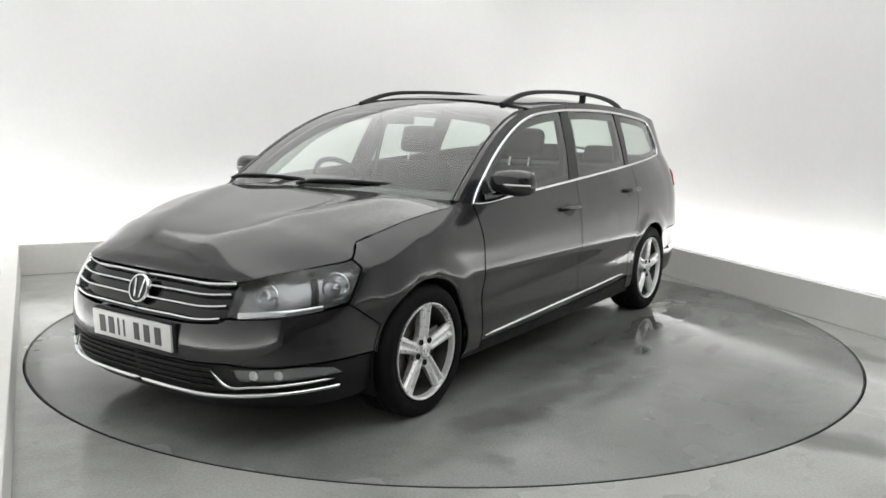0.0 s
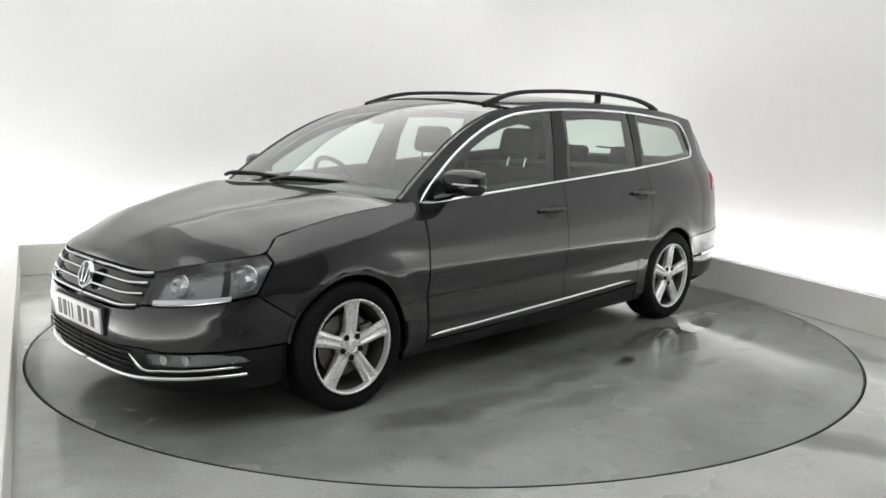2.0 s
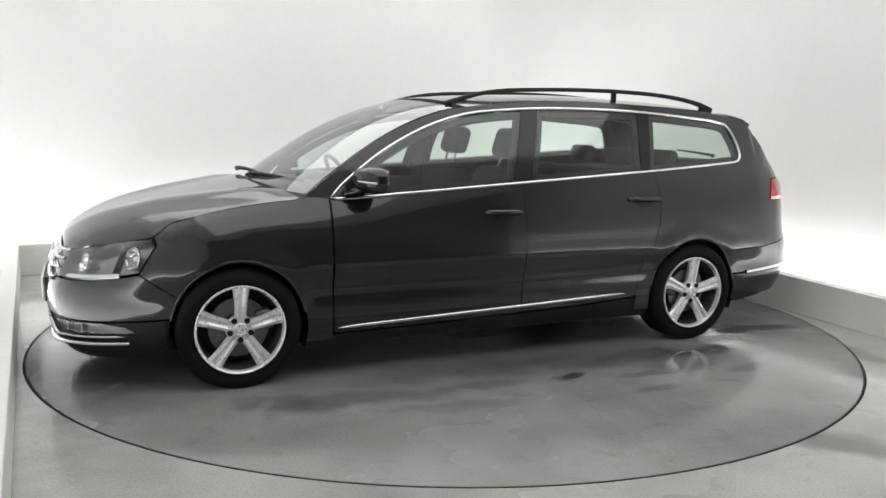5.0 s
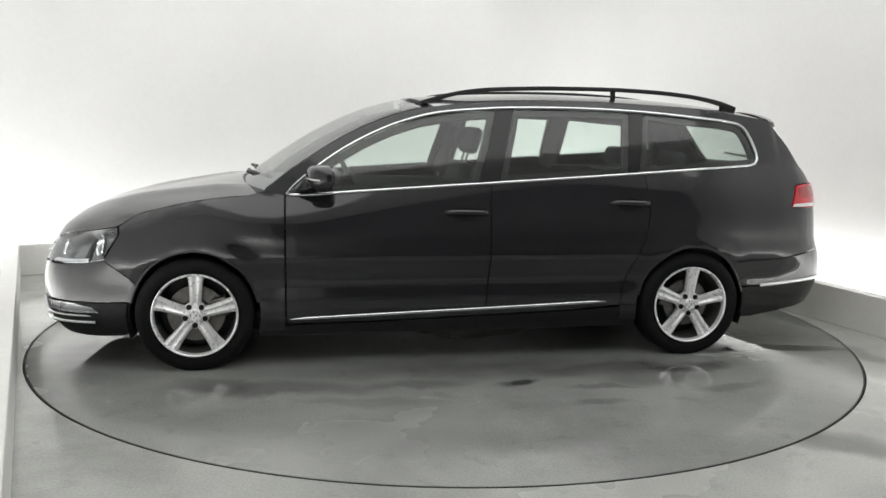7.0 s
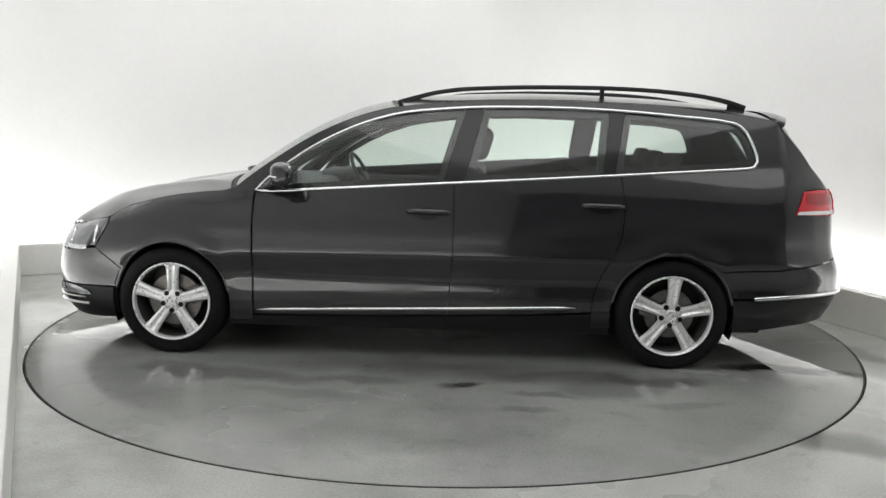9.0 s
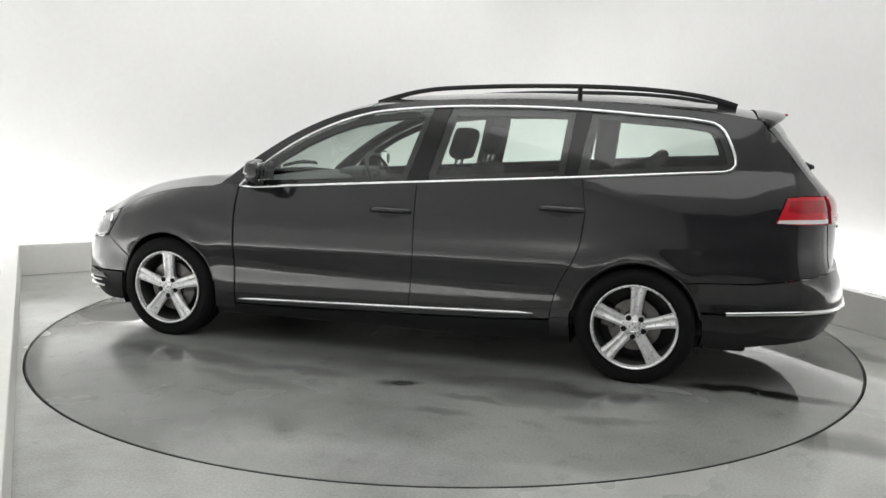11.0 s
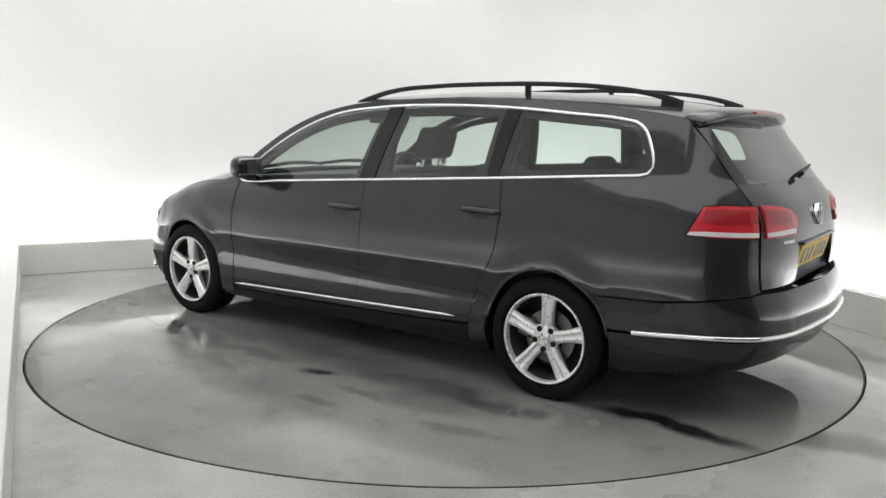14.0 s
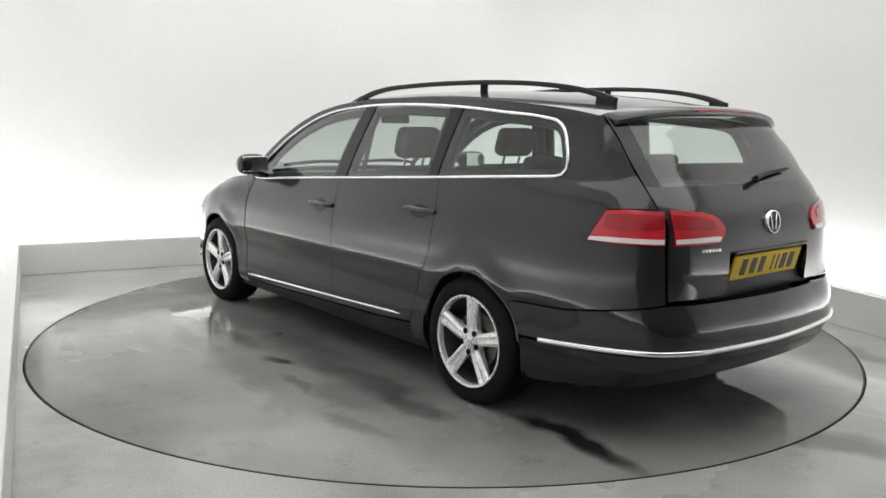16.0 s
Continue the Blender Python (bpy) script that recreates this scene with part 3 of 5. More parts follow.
def build_body(car):
    sx = s_x
    # --- sides
    fender = side([(0.90, 0.20), (0.90, 0.5), (0.90, belt(0.9)), (0.99, belt(0.99) + 0.022)] + [(x, TOPLINE(x)) for x in (1.10, 1.25, 1.4, 1.55, 1.67)] +
                  [(1.74, 0.738), (1.722, 0.705), (1.80, 0.572)] + arch(AXLES[0], 30, 195))
    both("front_wing", panel(fender), PAINT, car)
    front_door = side([(DOOR_FRONT, 0.235), (DOOR_FRONT, 0.6), (DOOR_FRONT, belt(0.895))] + [(x, belt(x)) for x in (0.6, 0.3, 0.0)] +
                      [(DOOR_MID, belt(DOOR_MID)), (DOOR_MID, 0.6), (-0.16, 0.262), (0.4, 0.243)])
    fd = both("front_door", panel(front_door), PAINT, car)
    rear_door = side([(-0.16, 0.262), (DOOR_MID, 0.6), (DOOR_MID, belt(DOOR_MID))] + [(x, belt(x)) for x in (-0.5, -0.8)] +
                     [(-1.06, belt(-1.06)), (-1.085, 0.85), (-1.07, 0.70), (-1.035, 0.60), (-0.985, 0.52), (-0.945, 0.42), (-0.925, 0.30), (-0.6, 0.277)])
    rd = both("rear_door", panel(rear_door), PAINT, car)
    quarter = side([(-0.925, 0.21), (-0.925, 0.30), (-0.945, 0.42), (-0.985, 0.52), (-1.035, 0.60), (-1.07, 0.70), (-1.085, 0.85), (-1.06, belt(-1.06))] +
                   [(x, belt(x)) for x in (-1.3, -1.5, -1.72)] + DLO_TOP[:-1][::-1][:6] + [(-1.63, 1.316)] +
                   [(x, z) for x, z in DLO_TOP[::-1] if x > -1.5] + EDGE + TAILEDGE[1:] +
                   [(-2.278, 0.962), (-2.16, 0.966), (-2.05, 0.960), (-1.985, 0.837), (-2.285, 0.826), (-2.288, 0.70), (-2.288, 0.60), (-1.90, 0.545), (-1.70, 0.54)] + arch(AXLES[1], 134, -12))
    both("rear_quarter", panel(quarter), PAINT, car)
    both("sill", panel(side([(1.03, 0.16), (1.03, 0.20), (0.90, 0.225), (0.4, 0.235), (-0.16, 0.254), (-0.6, 0.269), (-0.925, 0.288), (-1.03, 0.23), (-1.03, 0.165)]), proud=-0.006, depth=0.08), BLACK, car, "black lower sill")
    both("sill_strip", strip_on(side([(0.875, 0.262), (0.3, 0.282), (-0.3, 0.302), (-0.845, 0.322)]), 0.016, 0.008, tip=0.02), CHROME, car, "thin chrome strip along the doors")
    for ax in AXLES:
        lip = tube([lift_x(x, z) + Vector((0, -0.004, 0)) for x, z in arch(ax, 12, 168, 40, grow=-0.004)], oval(0.008, 0.006, 8), [(0, 1, 0)] * 41)
        both("arch_lip", lip, PAINT, car)
        # dark wheel housing
        bm = bmesh.new()
        rows = [[bm.verts.new((x, y, z)) for y in (0.36, 0.60, 0.805)] for x, z in arch(ax, -20, 200, 30, grow=0.012)]
        for a, b in zip(rows, rows[1:]):
            for j in range(2):
                bm.faces.new((a[j], a[j + 1], b[j + 1], b[j])).smooth = True
        bm.faces.new([r[0] for r in rows])
        both("wheel_housing", bm, BLACK, car)
    # --- nose
    nose_in = [(0, 0.488), (s_y(0.28), 0.494), (s_y(0.42), 0.507), (s_y(0.455), 0.526), (s_y(0.60), 0.530), (sx(1.95), 0.544), (sx(1.80), 0.570)] + side(arch(AXLES[0], 30, 13, 10)) + \
              [(sx(1.70), 0.36), (s_y(0.74), 0.352), (s_y(0.56), 0.345), (s_y(0.46), 0.355), (s_y(0.3), 0.345), (0, 0.340)]
    part("front_bumper", wide_panel(nose_in), PAINT, car, "dark grey front bumper cover")
    low = [(0, 0.332), (s_y(0.3), 0.337), (s_y(0.46), 0.347), (s_y(0.56), 0.338), (s_y(0.74), 0.345), (sx(1.70), 0.353)] + side(arch(AXLES[0], 11, -14, 6)) + \
          [(sx(1.72), 0.165), (sx(1.9), 0.15), (s_y(0.5), 0.14), (0, 0.135)]
    part("lower_bumper", wide_panel(low, proud=-0.012, depth=0.05), BLACK, car, "black lower front apron")
    bump_chrome = [(0, 0.212), (s_y(0.2), 0.213), (s_y(0.4), 0.220), (s_y(0.54), 0.232), (s_y(0.66), 0.241), (sx(1.85), 0.251)]
    part("bumper_chrome", mirror_strip(bump_chrome, 0.016, 0.010, 0.002), CHROME, car, "chrome strip across the lower bumper")
    both("fog_strip", strip_on([(s_y(0.40), 0.325), (s_y(0.455), 0.268), (s_y(0.56), 0.268), (s_y(0.68), 0.276), (sx(1.87), 0.284)], 0.012, 0.008, 0.0, tip=0.1), CHROME, car, "chrome strip below the fog lamp")
    for z in (0.25, 0.275, 0.30, 0.322):
        part("intake_slat", mirror_strip([(0, z), (s_y(0.2), z + 0.001), (s_y(0.40), z + 0.006)], 0.008, 0.006, -0.006), GLOSSBLACK, car)
    # radiator grille between the lamps
    grille_half = [(0, 0.656), (s_y(0.25), 0.656), (s_y(0.42), 0.656), (s_y(0.472), 0.655), (s_y(0.462), 0.60), (s_y(0.445), 0.535), (s_y(0.42), 0.512), (s_y(0.28), 0.499), (0, 0.493)]
    grille = part("grille", wide_panel(grille_half, proud=-0.022, depth=0.03), GLOSSBLACK, car, "black radiator grille with chrome bars")
    for z, w, e in ((0.644, 0.468, 0.002), (0.605, 0.46, 0.004), (0.562, 0.45, 0.006), (0.513, 0.43, 0.008)):
        part("grille_bar", mirror_strip([(0, z), (s_y(0.2), z + 0.002), (s_y(0.36), z + e * 0.5), (s_y(w), z + e + 0.006)], 0.012, 0.012, -0.004), CHROME, grille, "chrome bar")
    # --- bonnet
    part("bonnet", bonnet(), PAINT, car, "dark grey bonnet with two raised creases")
    # --- cabin skin
    e3 = [Vector(p) for p in smooth_path([tuple(lift_x(x, z)) for x, z in EDGE], 60)]
    wind = [p for p in e3 if p.x > 0.12]
    bw = [(0.15 - 0.07 * i / (len(wind) - 1), 0, 0.012 + 0.042 * i / (len(wind) - 1)) for i in range(len(wind))]
    glass_edge = [Vector((p.x, p.y - 0.022, p.z - 0.002)) for p in wind]
    ws = outward(mirror_loft(glass_edge, bw, 28), (1, 0, 1))
    w1 = part("windscreen", ws, GLASS, car, "clear windscreen with fine water drops")
    w1.visible_shadow = False
    pill = [outward(ribbon(wind, glass_edge, bw), (1, 1, 1))]
    both("pillar_edge", pill[0], GLOSSBLACK, car)
    lining = tube([p + Vector((-0.012, -0.012, -0.012)) for p in glass_edge], oval(0.016, 0.022, 8), [(0.5, 0, 1)] * len(glass_edge))
    both("pillar_lining", lining, BLACK, car, "black windscreen pillar lining")
    roof_e = [p for p in e3 if p.x <= 0.125]
    br = [(0.085 * max(0, 1 - i / 10), 0, 0.054 - 0.002 * (i / (len(roof_e) - 1))) for i in range(len(roof_e))]
    rf = thicken(outward(mirror_loft(roof_e, br, 30, power=2.4), (0, 0, 1)), 0.02)
    part("roof", rf, PAINT, car, "dark grey roof panel")
    lin = outward(mirror_loft([Vector((p.x, p.y - 0.02, p.z - 0.035)) for p in roof_e], br, 14), (0, 0, -1))
    part("headlining", lin, LINER, car, "pale fabric headlining")
    # --- tailgate
    tail(car, e3[-1])
    # --- rear bumper, measured from the tail's middle
    back = lambda s: REAR_END - s
    rb = [(0, 0.596), (back(sx(-2.288)), 0.596), (back(sx(-1.90)), 0.542), (back(sx(-1.70)), 0.537)] + \
         [(back(s), z) for s, z in side(arch(AXLES[1], 134, 162, 10))] + [(back(sx(-1.70)), 0.39), (back(sx(-1.85)), 0.392), (back(sx(-2.1)), 0.40), (back(s_y(0.5, True)), 0.402), (0, 0.402)]
    part("rear_bumper", wide_panel(rb, where=lift_back, depth=0.065), PAINT, car, "dark grey rear bumper cover")
    rl = [(0, 0.394), (back(s_y(0.5, True)), 0.394), (back(sx(-2.1)), 0.392), (back(sx(-1.85)), 0.384), (back(sx(-1.70)), 0.382)] + \
         [(back(s), z) for s, z in side(arch(AXLES[1], 164, 194, 6))] + [(back(sx(-1.75)), 0.20), (back(sx(-2.0)), 0.235), (back(s_y(0.5, True)), 0.275), (0, 0.29)]
    part("rear_apron", wide_panel(rl, where=lift_back, proud=-0.006, depth=0.06), GLOSSBLACK, car, "black lower rear apron")
    p = smooth_path([(SLEN[-1], 0.405), (s_y(0.3, True), 0.406), (s_y(0.5, True), 0.408), (sx(-2.2), 0.410), (sx(-2.0), 0.403), (sx(-1.785), 0.389)], 40)
    part("rear_chrome", mirror_strip([tuple(q) for q in p], 0.022, 0.010, 0.001), CHROME, car, "chrome strip round the rear bumper")
    return fd, rd


def ribbon(a, b, bulge):
    bm = bmesh.new()
    va = [bm.verts.new(p) for p in a]
    vb = [bm.verts.new(p) for p in b]
    for i in range(len(a) - 1):
        bm.faces.new((va[i], va[i + 1], vb[i + 1], vb[i])).smooth = True
    return bm


def bonnet():
    """The bonnet: two raised creases run from the pillars towards the badge, and its nose turns down to the grille."""
    rim = [tuple(lift_x(x, TOPLINE(x))) for x in (1.03, 1.12, 1.25, 1.4, 1.55, 1.67)]
    rim += [tuple(lift_x(1.745, 0.741)), tuple(lift_x(1.85, 0.722)), tuple(lift_x(1.95, 0.706)), tuple(lift(s_y(0.55), 0.688)), tuple(lift(s_y(0.478), 0.661))]
    m, n = 36, 40
    rim = smooth_path(rim, m + 1)
    tip = lift(0, 0.662)
    mid = smooth_path([(1.15, 0.950), (1.25, 0.937), (1.40, 0.913), (1.55, 0.888), (1.75, 0.852), (1.92, 0.812), (2.05, 0.762), (2.125, 0.715), (tip.x, tip.z)], m + 1)
    bm = bmesh.new()
    rows = []
    for i in range(m + 1):
        u = i / m            # 0 at the windscreen, 1 at the nose
        row = []
        for j in range(n + 1):
            t = 1 - 2 * j / n
            a = abs(t)
            y = (rim[i][1] + 0.003) * a
            x = rim[i][0] + (mid[i][0] - rim[i][0]) * (1 - a ** 2.1)
            z = rim[i][2] + (mid[i][1] - rim[i][2]) * (1 - a ** 3.2)
            c = 0.74 - 0.52 * u          # the creases run together towards the badge
            z += 0.018 * math.exp(-abs((a - c) / 0.14) ** 1.6) * min(1, 1.9 * (1 - u)) * min(1, 6 * u + 0.2)
            q = lift(s_y(y) if y > 0.002 else 0.0, 0.662 + 0.002 * a ** 2)
            w = u ** 8
            row.append(bm.verts.new((x + (q.x - x) * w, math.copysign(y, t), z + (q.z - z) * w)))
        rows.append(row)
    for a, b in zip(rows, rows[1:]):
        for j in range(n):
            bm.faces.new((a[j], a[j + 1], b[j + 1], b[j])).smooth = True
    outward(bm, (0, 0, 1))
    return thicken(bm, 0.02)


def tail_edge():
    low = [tuple(lift_x(-2.292, z)) for z in (0.90, 0.82, 0.74, 0.66, 0.605)]
    return [Vector(p) for p in smooth_path([tuple(lift_x(x, z)) for x, z in TAILEDGE] + low, 48)]


TAIL_MID = curve((0.60, -2.316), (0.70, -2.325), (0.80, -2.321), (0.89, -2.310), (0.95, -2.288), (1.0, -2.247), (1.04, -2.210), (1.16, -2.118), (1.25, -2.052), (1.33, -1.99))


def tail_bulge(p):
    """How far the gate's middle stands behind its edge."""
    return (min(-0.008, TAIL_MID(p.z) - p.x), 0, 0.01 if p.z > 1.25 else 0)


def tail(car, last):
    e = tail_edge()
    e = [Vector((p.x - 0.002, p.y - 0.005, p.z)) for p in e]
    gate = tagged(new("tailgate"))
    gate.parent = car
    up = [p for p in e if p.z >= 1.045]
    lo = [p for p in e if p.z <= 1.055]

    def skin(edge, a, b, n):
        """A stretch of the gate's skin from a to b, parts of its half width."""
        bm = bmesh.new()
        rows = []
        for p in edge:
            bl = Vector(tail_bulge(p))
            rows.append([bm.verts.new(Vector((p.x, p.y * t, p.z)) + bl * (1 - abs(t) ** 3.6)) for t in (a + (b - a) * j / n for j in range(n + 1))])
        for r, q in zip(rows, rows[1:]):
            for j in range(n):
                bm.faces.new((r[j], r[j + 1], q[j + 1], q[j])).smooth = True
        return outward(bm, (-1, 0, 0.1))
    # the gate's lower skin, open where the number plate sits
    z0, z1, t0 = 0.612, 0.780, 0.50
    zs = sorted({round(p.z, 4) for p in lo if abs(p.z - z0) > 0.008 and abs(p.z - z1) > 0.008} | {z0, z1}, reverse=True)
    at = lambda z: Vector((float(np.interp(-z, [-p.z for p in e], [p.x for p in e])), float(np.interp(-z, [-p.z for p in e], [p.y for p in e])), z))
    ts = [1 - i / 20 for i in range(41)]
    low = bmesh.new()
    grid = [[low.verts.new(Vector((q.x, q.y * t, q.z)) + Vector(tail_bulge(q)) * (1 - abs(t) ** 3.6)) for t in ts] for q in map(at, zs)]
    for i in range(len(zs) - 1):
        for j in range(40):
            if not (zs[i] <= z1 + 1e-6 and zs[i + 1] >= z0 - 1e-6 and abs(ts[j]) <= t0 + 1e-6 and abs(ts[j + 1]) <= t0 + 1e-6):
                low.faces.new((grid[i][j], grid[i][j + 1], grid[i + 1][j + 1], grid[i + 1][j])).smooth = True
    for v in [v for v in low.verts if not v.link_faces]:
        low.verts.remove(v)
    part("gate_panel", thicken(outward(low, (-1, 0, 0.1)), 0.02), PAINT, gate, "dark grey tailgate panel")
    part("gate_pillar", thicken(skin(up, 1, 0.885, 4), 0.02), GLOSSBLACK, gate)
    part("gate_pillar", thicken(skin(up, -0.885, -1, 4), 0.02), GLOSSBLACK, gate)
    g = part("rear_window", skin(up, 0.89, -0.89, 28), GLASS, gate, "tinted rear window")
    g.visible_shadow = False
    # spoiler over the rear window
    bm = bmesh.new()
    rows = []
    for x, dz, w in ((-1.88, 0.006, 1.0), (-1.94, 0.005, 1.0), (-2.00, -0.003, 0.985), (-2.045, -0.016, 0.97), (-2.05, -0.030, 0.965), (-2.03, -0.042, 0.96), (-1.96, -0.050, 0.95), (-1.90, -0.05, 0.95)):
        row = []
        for j in range(25):
            t = 1 - j / 12
            c = 1 - abs(t) ** 3.0
            back = x + 0.10 * abs(t) ** 3 * min(1, max(0, (-1.88 - x) / 0.12))
            row.append(bm.verts.new((back, last.y * w * t, last.z + 0.054 * c + dz + (0.0 if x > -1.93 else 0.0))))
        rows.append(row)
    for a, b in zip(rows, rows[1:]):
        for j in range(24):
            bm.faces.new((a[j], a[j + 1], b[j + 1], b[j])).smooth = True
    bm.faces.new([r[0] for r in rows])
    bm.faces.new([r[-1] for r in rows])
    bmesh.ops.recalc_face_normals(bm, faces=bm.faces)
    part("spoiler", bm, PAINT, gate, "roof-edge spoiler over the rear window")
    part("brake_light", boxed(-2.056, -2.03, -0.20, 0.20, 1.351, 1.362, bevel=0.003), DARKRED, gate, "high-level brake light")

    def gate_at(y, z, out=0.0):
        """A place on the gate's skin."""
        zs = [p.z for p in e]
        ex, ey = np.interp(-z, [-q for q in zs], [p.x for p in e]), np.interp(-z, [-q for q in zs], [p.y for p in e])
        b = tail_bulge(Vector((ex, 0, z)))
        return Vector((ex + b[0] * (1 - abs(y / ey) ** 3.6) - out, y, z))
    # number-plate recess and plate
    rec = boxed(-2.284, -2.268, -0.37, 0.37, z0 - 0.02, z1 + 0.02)
    part("plate_recess", rec, BLACK, gate, "black number-plate recess")
    plate(gate, Vector((-2.300, 0, 0.714)), -1, PLATE_Y, "yellow rear number plate with black bars", 0.248, 0.055, -14)
    part("gate_handle", boxed(-2.335, -2.280, -0.27, 0.27, 0.776, 0.790, bevel=0.005), GLOSSBLACK, gate, "black grip bar above the plate")
    badge(gate, gate_at(0, 0.893, 0.006), (-1, 0, 0.12), 0.052, "round chrome badge")
    for i, (y, w) in enumerate(((0.345, 0.012), (0.362, 0.010), (0.378, 0.012), (0.395, 0.011), (0.412, 0.012), (0.428, 0.008))):
        c = gate_at(y, 0.809, 0.001)
        part("model_mark", boxed(c.x - 0.003, c.x + 0.004, y - w / 2, y + w / 2, 0.796, 0.808, bevel=0.001), SATIN, gate)
    # wiper
    part("rear_wiper", tube([gate_at(-0.01, 1.065, 0.02), gate_at(0.0, 1.075, 0.045), gate_at(-0.10, 1.088, 0.035), gate_at(-0.32, 1.105, 0.025)], lambda t: oval(0.016 * (1 - 0.6 * t), 0.012 * (1 - 0.5 * t), 8), [(-1, 0, 0.3)] * 4), BLACK, gate, "black rear wiper arm")
    # inner tail lights on the gate
    for sgn in (1, -1):
        def on(y, z):
            return gate_at(y * sgn, z, 0.0)
        ol = [(0.556, 0.962), (0.42, 0.950), (0.36, 0.935), (0.328, 0.905), (0.318, 0.885), (0.345, 0.832), (0.556, 0.826)]
        q = panel([(p[0], p[1]) for p in ol], step=0.02, gap=0, proud=0.010, depth=0.0, where=lambda y, z: on(y, z))
        outward(q, (-1, 0, 0))
        li = part("inner_tail_light", q, REDLENS, gate, "red tail light on the tailgate")
        part("reversing_strip", outward(panel([(0.553, 0.852), (0.38, 0.858), (0.345, 0.855), (0.355, 0.838), (0.553, 0.834)], step=0.02, gap=0, proud=0.014, depth=0.0, where=lambda y, z: on(y, z)), (-1, 0, 0)), CLEARRED, li, "pale lens strip")
        ribs = outward(panel([(0.552, 0.944), (0.42, 0.934), (0.37, 0.915), (0.375, 0.885), (0.552, 0.888)], step=0.02, gap=0, proud=0.013, depth=0.0, where=lambda y, z: on(y, z)), (-1, 0, 0))
        part("lens_band", ribs, DARKRED, li)
    return gate


def plate(parent, c, out, mat, label, half, tall, tilt=0):
    lean = Matrix.Translation(c) @ pose(0, 0, 0, 0, tilt, 0)
    p = part("number_plate", boxed(-0.006, 0.006, -half, half, -tall, tall, bevel=0.003, m=lean), mat, parent, label)
    x = out * 0.0065
    for i, y in enumerate((-0.195, -0.135, -0.085, -0.045, 0.045, 0.115, 0.185)):
        w = 0.006 if i in (2, 3) else 0.019
        part("character_bar", boxed(x - 0.001, x + 0.001, (y - w) * half / 0.26, (y + w) * half / 0.26, -tall * 0.66, tall * 0.66, m=lean), INK, p, "black bar in place of a character")
    return p


def badge(parent, c, out, r, label):
    """A chrome ring on a dark disc with plain chrome bars."""
    d = Vector(out).normalized()
    m = Matrix.Translation(c) @ d.to_track_quat("Y", "Z").to_matrix().to_4x4()
    b = part("badge", lathe([(0.001, 0.004), (r * 0.86, 0.004), (r * 0.9, -0.01), (0.001, -0.01)], 40, m), GLOSSBLACK, parent, label)
    part("badge_ring", lathe([(r * 0.84, -0.004), (r * 0.86, 0.009), (r * 0.95, 0.010), (r, 0.004), (r, -0.008), (r * 0.84, -0.004)], 40, m), CHROME, b, "chrome ring")
    for s in (-1, 1):
        for x0, x1, z0, z1 in ((0.46, 0.24, 0.66, -0.62),):
            bm = bmesh.new()
            a, e = Vector((s * x0 * r, 0.006, z0 * r)), Vector((s * x1 * r, 0.006, z1 * r))
            bm = tube([m @ a, m @ e], [(-r * 0.07, -0.003), (-r * 0.07, 0.003), (r * 0.07, 0.003), (r * 0.07, -0.003)], [d, d])
            part("badge_bar", bm, CHROME, b)
    return b


# ---------------------------------------------------------------- glass, lamps, trim
def between(x):
    """Height of the window opening's top line."""
    p = np.array([q for q in DLO_TOP if q[0] > -1.64])
    return float(np.interp(-x, -p[:, 0], p[:, 1]))


